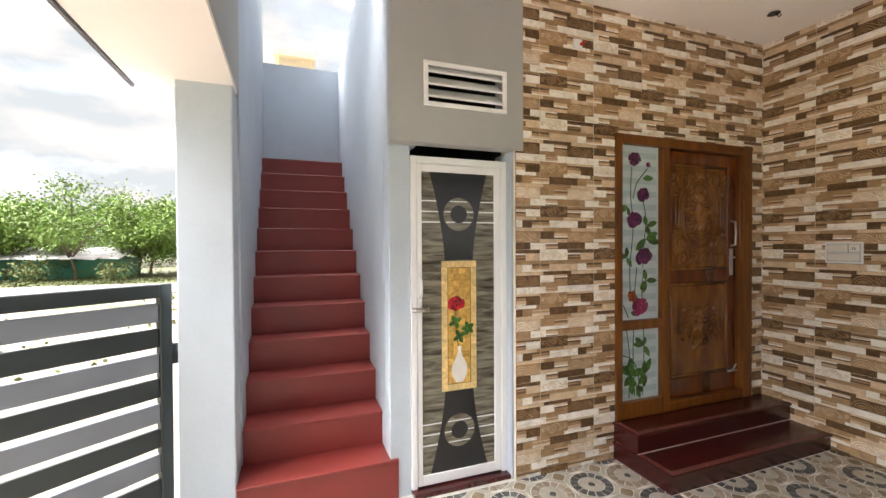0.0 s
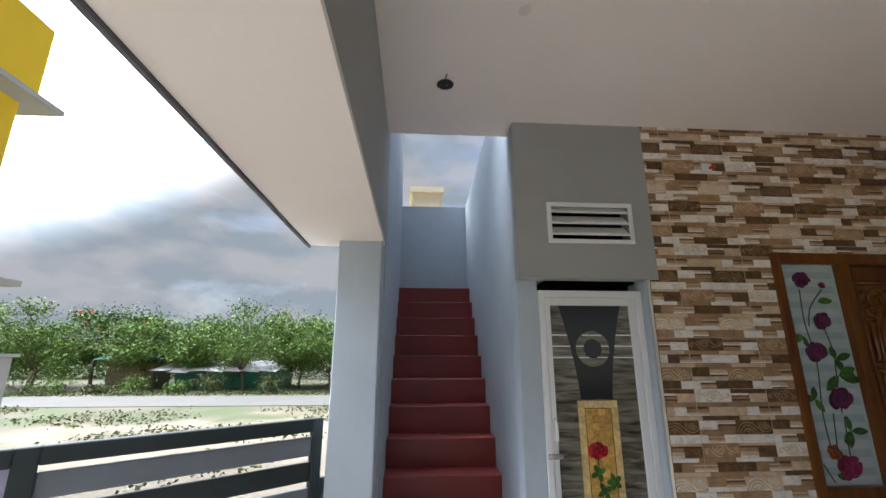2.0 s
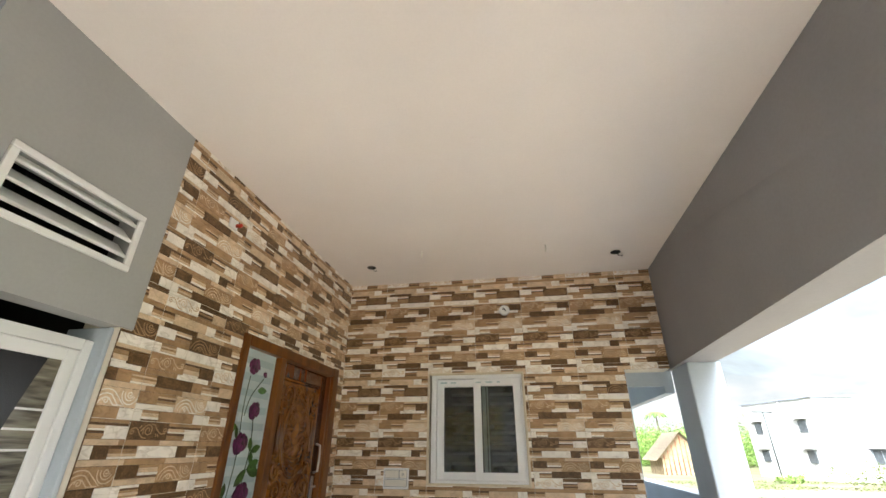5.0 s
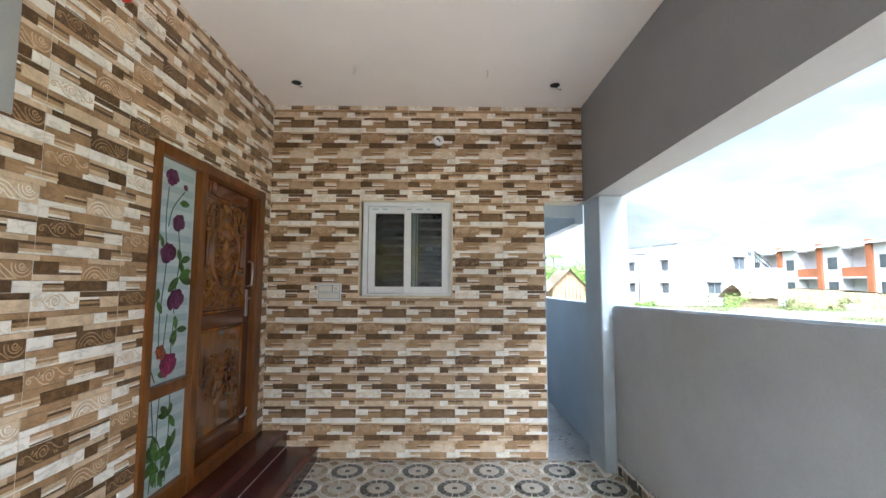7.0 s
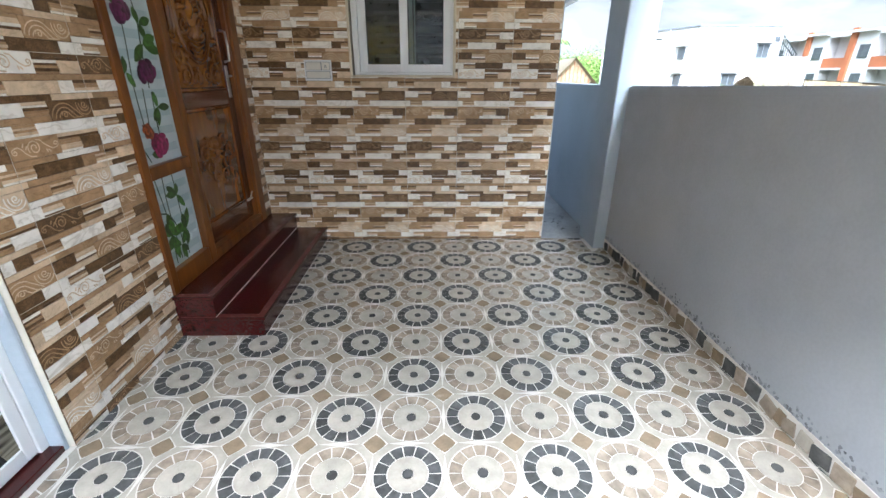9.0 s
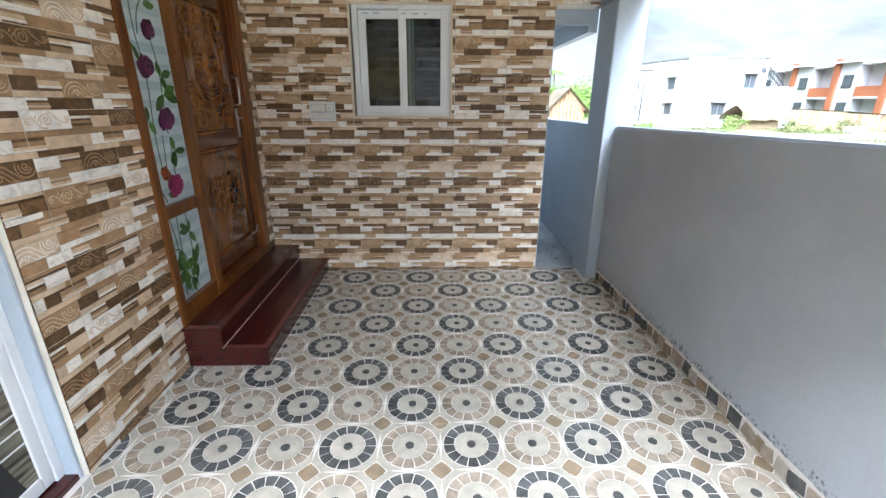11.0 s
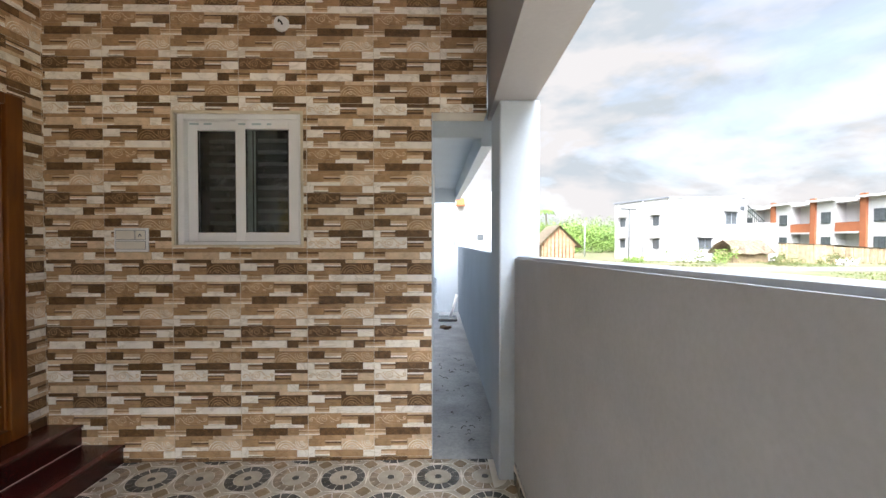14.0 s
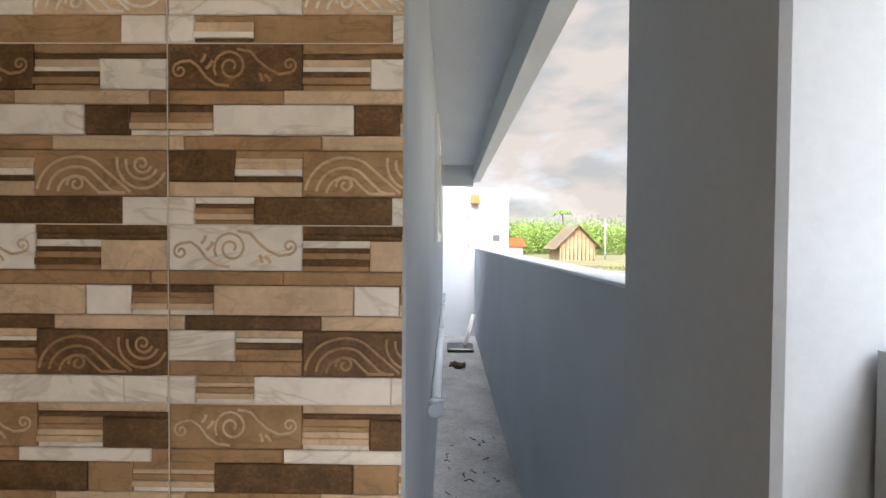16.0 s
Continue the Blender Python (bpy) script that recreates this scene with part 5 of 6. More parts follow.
def flat_window(parent, x0, x1, z0, z1, y, label=""):
    """A framed window with a hood, in a wall that faces -y."""
    bm = bmesh.new()
    box(bm, x0 - 0.08, x1 + 0.08, y - 0.06, y - 0.002, z0 - 0.08, z1 + 0.08)
    w = wpart("window", bm, M_GATE_GREY, parent, label)
    bm = bmesh.new()
    box(bm, x0, (x0 + x1) / 2 - 0.03, y - 0.075, y - 0.0605, z0, z1)
    box(bm, (x0 + x1) / 2 + 0.03, x1, y - 0.075, y - 0.0605, z0, z1)
    p = wpart("pane", bm, M_PANE, w)
    bm = bmesh.new()
    box(bm, x0 - 0.25, x1 + 0.25, y - 0.45, y - 0.002, z1 + 0.12, z1 + 0.2)
    wpart("hood", bm, M_HOUSE, w)


# two-storey white house across the lane
wh = empty("white_house", 28.4, 42, FZ, "two-storey white house with a flat roof across the lane", "house")


def prism(pts, z0, z1):
    bm = bmesh.new()
    lo = [bm.verts.new((*p, z0)) for p in pts]
    hi = [bm.verts.new((*p, z1)) for p in pts]
    bm.faces.new(hi)
    bm.faces.new(lo[::-1])
    for i in range(len(pts)):
        bm.faces.new((lo[i], lo[(i + 1) % len(pts)], hi[(i + 1) % len(pts)], hi[i]))
    return bm


wpart("wall", prism(((25.6, 38), (33.4, 38), (33.4, 46), (23.5, 45.5)), FZ, 5.75), M_HOUSE, wh)
wpart("roof", prism(((25.5, 37.9), (33.5, 37.9), (33.5, 46.1), (23.35, 45.6)), 5.7505, 5.86), M_GATE_GREY, wh)
bm = bmesh.new()
box(bm, 33.402, 37, 38.6, 45, FZ, 3.3)
wpart("annex", bm, M_HOUSE, wh)
flat_window(wh, 31.3, 32.3, 3.2, 4.3, 38)
flat_window(wh, 28.6, 29.8, 0.75, 1.75, 38)
bm = bmesh.new()
box(bm, 32.7, 33.1, 37.9, 37.998, 4.5, 4.95)
wpart("vent", bm, M_PANE, wh)
for q in (0.2, 0.82):
    fx, fy = 25.6 - 2.1 * q, 38 + 7.5 * q
    ux, uy = -0.27, 0.963
    for z in (0.75, 3.1):
        e = 0.36
        quad = [(fx - ux * e, fy - uy * e), (fx + ux * e, fy + uy * e), (fx + ux * e - 0.09, fy + uy * e), (fx - ux * e - 0.09, fy - uy * e)]
        w = wpart("window", prism(quad, z, z + 0.95), M_PANE, wh)
        quad = [(fx - ux * 0.7, fy - uy * 0.7), (fx + ux * 0.7, fy + uy * 0.7), (fx + ux * 0.7 - 0.4, fy + uy * 0.7), (fx - ux * 0.7 - 0.4, fy - uy * 0.7)]
        wpart("hood", prism(quad, z + 1.08, z + 1.16), M_HOUSE, w)
bm = bmesh.new()
for k in range(10):
    tube(bm, [(33.6 + 0.22 * k, 38.7, 3.3 + 0.0), (33.6 + 0.22 * k, 38.7, 5.4 - 0.2 * k)], 0.03, 4)
tube(bm, [(33.5, 38.7, 5.5), (35.7, 38.7, 3.5)], 0.05, 5)
tube(bm, [(33.5, 38.7, 5.0), (35.4, 38.7, 3.3)], 0.05, 5)
wpart("stair_rail", bm, M_GATE_DARK, wh)
bm = bmesh.new()
tube(bm, [(33.2, 37.93, FZ), (33.2, 37.93, 5.7)], 0.05, 6)
wpart("downpipe", bm, M_HOUSE, wh)
bm = bmesh.new()
tube(bm, [(24.6, 41.2, FZ), (24.6, 41.2, 5.7)], 0.05, 6)
wpart("downpipe", bm, M_HOUSE, wh)
lamp = empty("street_lamp", 21.9, 38.5, FZ, "thin grey street lamp post before the white house", "street lamp")
bm = bmesh.new()
tube(bm, [(21.9, 38.5, FZ), (21.9, 38.5, 4.7)], 0.06, 6)
wpart("post", bm, M_GATE_DARK, lamp)
bm = bmesh.new()
tube(bm, [(21.0, 38.5, 4.7), (22.6, 38.5, 4.65)], 0.06, 6)
wpart("arm", bm, M_GATE_DARK, lamp)

# terrace of town houses, along +y
def town_house(y):
    e = empty("town_house", 52, y, FZ, "white town house with orange-brown columns and balcony", "house", "town house terrace")
    x = 50.0

    def b(nm, mat, *d, parent=e):
        bm = bmesh.new()
        box(bm, *d)
        return wpart(nm, bm, mat, parent)
    b("wall", M_HOUSE, x, 58, y, y + 3.1, FZ, 6.3)
    b("back_wall", M_HOUSE, x + 1.3, 58, y + 3.1, y + 6.2, FZ, 6.0)
    b("column", M_ORANGE, x - 0.25, x - 0.002, y + 2.45, y + 3.15, FZ, 6.8)
    b("roof", M_HOUSE, x - 0.6, 58, y - 0.1, y + 3.3, 6.302, 6.55)
    b("roof", M_HOUSE, x - 0.1, 58, y + 3.32, y + 6.1, 6.002, 6.2)
    b("balcony", M_ORANGE, x - 0.1, x + 1.29, y + 3.16, y + 6.19, 2.6, 3.7)
    b("balcony_slab", M_HOUSE, x - 0.2, x + 1.29, y + 3.16, y + 6.19, 2.4, 2.598)
    b("balcony_door", M_ORANGE, x + 1.2, x + 1.298, y + 3.5, y + 4.4, 3.0, 5.2)
    for z in (0.6, 3.6):
        w = b("window", M_GATE_DARK, x - 0.08, x - 0.002, y + 0.6, y + 1.8, z, z + 1.4)
        b("pane", M_PANE, x - 0.1, x - 0.081, y + 0.7, y + 1.15, z + 0.1, z + 1.3, parent=w)
        b("pane", M_PANE, x - 0.1, x - 0.081, y + 1.25, y + 1.7, z + 0.1, z + 1.3, parent=w)


for k in range(6):
    town_house(33.5 + 6.2 * k)

# thatched hut and plank shed
hut = empty("thatched_hut", 31.5, 36, FZ, "low thatched hut on the waste ground", "hut")
bm = bmesh.new()
box(bm, 29.9, 33.2, 35, 37.5, FZ, 0.5)
wpart("wall", bm, M_PLANK, hut)
bm = bmesh.new()
rng = random.Random(4)
n = 12
va = []
for j, (yy, zz) in enumerate(((34.5, 0.35), (35.2, 1.1), (36.2, 1.65), (37.4, 1.1), (38.0, 0.35))):
    va.append([bm.verts.new((29.4 + 4.3 * i / n + (0.35 if i == 0 else -0.35 if i == n else 0) * (zz > 1), yy + rng.uniform(-0.06, 0.06), zz + rng.uniform(-0.07, 0.07))) for i in range(n + 1)])
for a, b in zip(va, va[1:]):
    for i in range(n):
        bm.faces.new((a[i], a[i + 1], b[i + 1], b[i]))
bmesh.ops.solidify(bm, geom=bm.faces[:], thickness=0.15)
wpart("roof", bm, M_THATCH, hut)
shed = empty("plank_shed", 37.5, 35, FZ, "weathered plank shed with a low roof", "shed")
bm = bmesh.new()
for v in ((33.4, 34, 1.35), (38.5, 34, 1.15), (42.2, 33, 0.85), (42.2, 37, 0.9), (33.4, 37, 1.4)):
    bm.verts.new(v)
bm.verts.ensure_lookup_table()
bm.faces.new(bm.verts[:])
bmesh.ops.solidify(bm, geom=bm.faces[:], thickness=0.08)
wpart("roof", bm, M_THATCH, shed)
bm = bmesh.new()
box(bm, -0.09, 0.09, -0.03, 0.03, 0, 1.0)
PLANK = mesh_of(bm, M_PLANK, "plank")
for k in range(45):
    t = k / 44
    x = 33.5 + 8.6 * t
    o = new("plank", PLANK)
    y = 34.1 if x < 38.5 else 34.1 - (x - 38.5) * 0.24
    o.location, o.scale = (x, y, FZ), (1, 1, (1.78 if x < 38.5 else 1.62) - 0.28 * t + rng.uniform(-0.03, 0.03))
    o.rotation_euler = (0, rng.uniform(-0.02, 0.02), 0)
    under(shed, o)
rub = bmesh.new()
for k in range(16):
    c = Vector((36.6 + rng.uniform(-0.9, 0.9), 31.0 + rng.uniform(-0.4, 0.4), FZ + rng.uniform(0.05, 0.35)))
    d = Vector((rng.uniform(-0.5, 0.5), rng.uniform(-0.3, 0.3), rng.uniform(0.0, 0.35)))
    tube(rub, [c - d, c + d], 0.05, 4)
tagged(part("timber_heap", rub, M_SHEET), "heap of pale broken boards beside the shed", "heap")

# bamboo hut and woods to the north
bh = empty("bamboo_hut", 16.8, 47, FZ, "small bamboo hut with a gabled thatch roof", "hut")
bm = bmesh.new()
box(bm, 14.9, 18.7, 45.2, 50, FZ, 1.0)
vs = [bm.verts.new(p) for p in ((14.6, 45.15, 1.0), (19.0, 45.15, 1.0), (16.8, 45.15, 3.2))]
bm.faces.new(vs)
wpart("wall", bm, M_PLANK, bh)
bm = bmesh.new()
for k in range(9):
    x = 15.1 + 0.43 * k
    tube(bm, [(x, 45.12, FZ), (x, 45.12, 1.0 + max(0, 2.0 - abs(x - 16.8)))], 0.05, 5)
wpart("bamboo_posts", bm, M_ORANGE, bh)
bm = bmesh.new()
for s in (-1, 1):
    vs = [bm.verts.new((16.8 + dx * s, y, z)) for dx, y, z in ((0, 44.6, 3.35), (2.6, 44.6, 0.75), (2.6, 50.4, 0.75), (0, 50.4, 3.35))]
    bm.faces.new(vs)
bmesh.ops.solidify(bm, geom=bm.faces[:], thickness=0.2)
wpart("roof", bm, M_THATCH, bh)
bm = bmesh.new()
rng = random.Random(14)
for k in range(330):
    x = rng.uniform(2, 40)
    y = rng.uniform(66, 92)
    hgt = 3.4 + 1.8 * noise.noise((x * 0.15, y * 0.1, 0)) + rng.uniform(0, 0.9)
    for q in range(4):
        leafy(bm, (x + rng.uniform(-1, 1), y, FZ + hgt * (0.25 + 0.25 * q)), 2.4, 62, 0.3, rng, rng.choice((0, 0, 1)))
tagged(part("woods", bm, [M_LEAF, M_LEAF_DARK]), "dense green woods beyond the waste ground", "woods", kind="stuff")
bm = bmesh.new()
for k in range(700):
    x, y = -48 + rng.uniform(-3, 3), rng.uniform(-80, 20)
    hgt = 3.2 + 1.2 * noise.noise((y * 0.12, 0, 5))
    for q in range(3):
        leafy(bm, (x, y, FZ + hgt * (0.2 + 0.32 * q)), 2.2, 30, 0.3, rng, rng.choice((0, 1, 1)))
tagged(part("woods", bm, [M_LEAF, M_LEAF_DARK]), "green tree belt behind the sheds", "woods", kind="stuff")


def palm(x, y, h, seed):
    e = empty("palm_tree", x, y, FZ, "tall coconut palm above the woods", "palm", "palms")
    r = random.Random(seed)
    bm = bmesh.new()
    tube(bm, [(x, y, FZ), (x + 0.2, y, h * 0.6), (x + 0.1, y, h)], 0.16, 6, taper=0.7)
    wpart("trunk", bm, M_BARK, e)
    bm = bmesh.new()
    for k in range(13):
        a = 2 * math.pi * k / 13
        prev = None
        for j in range(7):
            t = j / 6
            p = Vector((x + 0.1 + 2.0 * t * math.cos(a), y + 2.0 * t * math.sin(a), h + 0.9 * t - 1.9 * t * t * r.uniform(0.8, 1.1)))
            side_ = Vector((-math.sin(a), math.cos(a), 0)) * 0.35 * math.sin(math.pi * (0.1 + 0.85 * t))
            cur = (bm.verts.new(p + side_ - Vector((0, 0, 0.15))), bm.verts.new(p), bm.verts.new(p - side_ - Vector((0, 0, 0.15))))
            if prev:
                bm.faces.new((prev[0], prev[1], cur[1], cur[0]))
                bm.faces.new((prev[1], prev[2], cur[2], cur[1]))
            prev = cur
    wpart("fronds", bm, M_LEAF_DARK, e)


palm(24.5, 80, 7.6, 1)
th = empty("tiled_house", 10.5, 57, FZ, "low house with a terracotta tiled roof", "house")
bm = bmesh.new()
box(bm, 7.6, 12.6, 55, 60, FZ, 1.0)
wpart("wall", bm, M_HOUSE, th)
bm = bmesh.new()
for y0, y1, z0, z1 in ((54.6, 57.5, 0.95, 2.1), (60.4, 57.5, 0.95, 2.1)):
    bm.faces.new([bm.verts.new(p) for p in ((7.2, y0, z0), (13.0, y0, z0), (13.0, y1, z1), (7.2, y1, z1))])
bmesh.ops.solidify(bm, geom=bm.faces[:], thickness=0.12)
wpart("roof", bm, M_RUST, th)
pole = empty("utility_pole", 21.6, 50, FZ, "slim concrete utility pole on the waste ground", "pole")
bm = bmesh.new()
tube(bm, [(21.6, 50, FZ), (21.6, 50, 3.9)], 0.09, 8, taper=0.7)
wpart("shaft", bm, M_CEMENT, pole)
bm = bmesh.new()
box(bm, 21.2, 22.0, 49.95, 50.05, 3.55, 3.63)
wpart("crossarm", bm, M_CEMENT, pole)
palm(-44, -52, 6.4, 2)
palm(-46, -33, 6.0, 3)

# neighbour north of the passage
nb = empty("neighbour_house", 6.5, 28, FZ, "plain white flat-roofed neighbouring house with a red awning", "house")
bm = bmesh.new()
box(bm, 4.0, 6.5, 26, 34, FZ, 4.9)
wpart("wall", bm, M_HOUSE, nb)
bm = bmesh.new()
box(bm, 1.8, 3.95, 27, 34, FZ, 5.6)
wpart("wing", bm, M_BLUE, nb)
bm = bmesh.new()
box(bm, 4.05, 4.6, 25.3, 25.999, 3.9, 4.4)
wpart("awning", bm, M_RUST, nb)
bm = bmesh.new()
box(bm, 5.5, 5.95, 25.95, 25.999, 1.55, 1.95)
wpart("window", bm, M_PANE, nb)

# sheds across the street
sh = empty("street_shed", -32, -17, FZ, "low shed with patched pale roof sheets and green netting", "shed")
bm = bmesh.new()
box(bm, -34, -31, -21.5, -14, FZ, 0.75)
wpart("wall", bm, M_TARP, sh)
rng = random.Random(6)
for k in range(7):
    y = -22.0 + 1.2 * k
    bm = bmesh.new()
    vs = [bm.verts.new(p) for p in ((-28.4, y, 0.8 + rng.uniform(-0.1, 0.1)), (-28.4, y + 1.3, 0.8 + rng.uniform(-0.1, 0.1)), (-32.5, y + 1.3, 1.45 + rng.uniform(-0.1, 0.1)), (-32.5, y, 1.5))]
    bm.faces.new(vs)
    bmesh.ops.solidify(bm, geom=bm.faces[:], thickness=0.05)
    wpart("roof_sheet", bm, M_SHEET, sh)
tn = empty("tarpaulin_shelter", -32, -25, FZ, "shelter covered with a teal tarpaulin", "shelter")
bm = bmesh.new()
g = [[bm.verts.new((-30.5 - 0.6 * i, -27.3 + 0.8 * j, 1.5 + 0.5 * math.sin(math.pi * i / 6) + rng.uniform(-0.12, 0.12))) for j in range(7)] for i in range(7)]
for i in range(6):
    for j in range(6):
        bm.faces.new((g[i][j], g[i][j + 1], g[i + 1][j + 1], g[i + 1][j]))
bmesh.ops.solidify(bm, geom=bm.faces[:], thickness=0.03)
wpart("tarpaulin", bm, M_TARP, tn)
bm = bmesh.new()
box(bm, -33.5, -31.2, -26.5, -23.2, FZ, 1.4)
wpart("wall", bm, M_THATCH, tn)
for y in (-27.2, -22.6):
    bm = bmesh.new()
    tube(bm, [(-30.6, y, FZ), (-30.6, y, 1.55)], 0.05, 6)
    wpart("pole", bm, M_BARK, tn)
fh = empty("cream_house", -50, -14, FZ, "cream two-storey house behind the street trees", "house")
bm = bmesh.new()
box(bm, -56, -46, -20, -11, FZ, 5.2)
wpart("wall", bm, M_CEIL, fh)
bm = bmesh.new()
box(bm, -56.5, -45.4, -20.5, -10.5, 5.2005, 5.5)
wpart("roof", bm, M_HOUSE, fh)
for y in (-18, -14.5):
    bm = bmesh.new()
    box(bm, -45.998, -45.9, y, y + 1.4, 3, 4.3)
    wpart("window", bm, M_PANE, fh)
bm = bmesh.new()
box(bm, -16, -12, -4.05, -3.05, FZ, 7.6)
bm2 = bmesh.new()
box(bm2, -16.2, -11.8, -4.2, -2.95, 7.601, 7.8)
bt = empty("water_tower", -14, -4, FZ, "cream rooftop block of a house behind", "house")
wpart("wall", bm, M_CREAM_TRIM, bt)
wpart("roof", bm2, M_CREAM_TRIM, bt)

# yellow house and its yard wall
yh = empty("yellow_house", -4, -17, FZ, "yellow painted house with white cornices", "house")
bm = bmesh.new()
box(bm, -7.4, 0.5, -22, -13.9, FZ, 7.9)
wpart("wall", bm, M_YELLOW, yh)
bm = bmesh.new()
box(bm, -7.6, 0.6, -22.1, -13.7, 8.042, 10.2)
wpart("roof_parapet", bm, M_YELLOW, yh)
for z in (3.35, 7.901):
    bm = bmesh.new()
    box(bm, -8.0, 1.0, -22.5, -13.3, z, z + 0.14) if z > 5 else box(bm, -8.0, 1.0, -13.898, -13.3, z, z + 0.14)
    wpart("cornice", bm, M_HOUSE, yh)
bm = bmesh.new()
box(bm, -7.2, -5.9, -13.898, -13.8, 4.0, 6.0, bevel=0.03)
wpart("raised_band", bm, M_YELLOW, yh)
bm = bmesh.new()
box(bm, -7.0, 3.0, -12.4, -12.2, FZ, 1.73, bevel=0.02)
box(bm, -7.08, 3.0, -12.46, -12.14, 1.731, 1.80)
structure(part("wall_yard", bm, M_HOUSE), "white plastered yard wall", "wall")

# ---- floor tiles: rosettes of wedges, with rounded squares between ----
floor_ob = bpy.data.objects["floor"]
FP = 0.301


def rosette(ring_mat):
    bm = bmesh.new()
    n = 14

    def flat(pts, mi):
        top = [bm.verts.new((x, y, 0.0)) for x, y in pts]
        low = [bm.verts.new((x * 1.004, y * 1.004, -0.002)) for x, y in pts]
        bm.faces.new(top).material_index = mi
        for i in range(len(pts)):
            bm.faces.new((top[i], low[i], low[(i + 1) % len(pts)], top[(i + 1) % len(pts)])).material_index = mi

    r0, r1 = 0.085, 0.1355
    for k in range(n):
        a, b = 2 * math.pi * (k + 0.055) / n, 2 * math.pi * (k + 0.945) / n
        m = (a + b) / 2
        flat([(r1 * math.cos(t), r1 * math.sin(t)) for t in (a, m, b)] + [(r0 * math.cos(t), r0 * math.sin(t)) for t in (b, m, a)], 0)
    for k in range(6):
        # the pale disc, in faint sectors
        a, b = 2 * math.pi * (k + 0.004) / 6, 2 * math.pi * (k + 0.996) / 6
        ts = [a + (b - a) * q / 4 for q in range(5)]
        flat([(0.0815 * math.cos(t), 0.0815 * math.sin(t)) for t in ts] + [(0.0245 * math.cos(t), 0.0245 * math.sin(t)) for t in reversed(ts)], 1)
    flat([(0.0225 * math.cos(2 * math.pi * k / 12), 0.0225 * math.sin(2 * math.pi * k / 12)) for k in range(12)], 2)
    return mesh_of(bm, [ring_mat, M_F_CREAM, M_F_DARK], "rosette")


def cut_rect(me, x0, x1, y0, y1):
    """A copy of me kept inside a rectangle."""
    bm = bmesh.new()
    bm.from_mesh(me)
    for co, no in (((x0, 0, 0), (-1, 0, 0)), ((x1, 0, 0), (1, 0, 0)), ((0, y0, 0), (0, -1, 0)), ((0, y1, 0), (0, 1, 0))):
        if abs(co[0]) < 90 and abs(co[1]) < 90:
            bmesh.ops.bisect_plane(bm, geom=bm.verts[:] + bm.edges[:] + bm.faces[:], plane_co=co, plane_no=no, clear_outer=True)
    if not bm.faces:
        bm.free()
        return None
    return mesh_of(bm, list(me.materials), me.name)


ROSE = (rosette(M_F_DARK), rosette(M_F_BROWN))
bm = bmesh.new()
pts = []
for k in range(16):
    a = 2 * math.pi * k / 16
    rr = 0.048 / max(abs(math.cos(a)) ** 1.0 + abs(math.sin(a)) ** 1.0, 0.001) ** 0.75
    pts.append((rr * math.cos(a), rr * math.sin(a)))
vt = [bm.verts.new((x, y, 0)) for x, y in pts]
vb = [bm.verts.new((x * 1.03, y * 1.03, -0.002)) for x, y in pts]
bm.faces.new(vt)
for i in range(16):
    bm.faces.new((vt[i], vb[i], vb[(i + 1) % 16], vt[(i + 1) % 16]))
DIAMOND = mesh_of(bm, M_F_TAN, "square_chip")
# curved cream field pieces between the rosettes
bm = bmesh.new()
hp = FP / 2
for q in range(4):
    a0 = q * math.pi / 2
    c, s = math.cos(a0), math.sin(a0)
    arc = [(hp - 0.1415 * math.cos(t), hp - 0.1415 * math.sin(t)) for t in [math.pi / 2 * j / 6 for j in range(7)]]
    poly = [(0.0, 0.058)] + arc + [(0.058, 0.0)]
    poly = [p for p in poly if p[0] >= -0.001 and p[1] >= -0.001]
    vs = [bm.verts.new((x * c - y * s, x * s + y * c, -0.0005)) for x, y in poly]
    bm.faces.new(vs)
FIELD = mesh_of(bm, M_F_CREAM, "field_piece")
X0, X1, Y0, Y1 = 0.0, PX, -4.49, 0.005


def lay(me, name, x, y, r):
    lims = [-99, 99, -99, 99]
    xe = PX if y < -0.26 else 2.962
    if x - r > xe or x + r < X0 or y + r < Y0 or y - r > Y1:
        return
    if x - r < X0:
        lims[0] = X0 - x
    if x + r > xe:
        lims[1] = xe - x
    if y - r < Y0:
        lims[2] = Y0 - y
    if y + r > Y1:
        lims[3] = Y1 - y
    if any(abs(v) < 90 for v in lims):
        me = cut_rect(me, *lims)
        if me is None:
            return
    o = new(name, me)
    o.location = (x, y, 0.0005)
    under(floor_ob, o)


for i in range(-6, 8):
    for j in range(-10, 9):
        x, y = 1.418 + FP * i, -2.010 + FP * j
        lay(ROSE[(i + j) % 2], "rosette", x, y, 0.139)
        lay(DIAMOND, "square_chip", x + FP / 2, y + FP / 2, 0.05)
        lay(FIELD, "field_piece", x + FP / 2, y + FP / 2, 0.15)

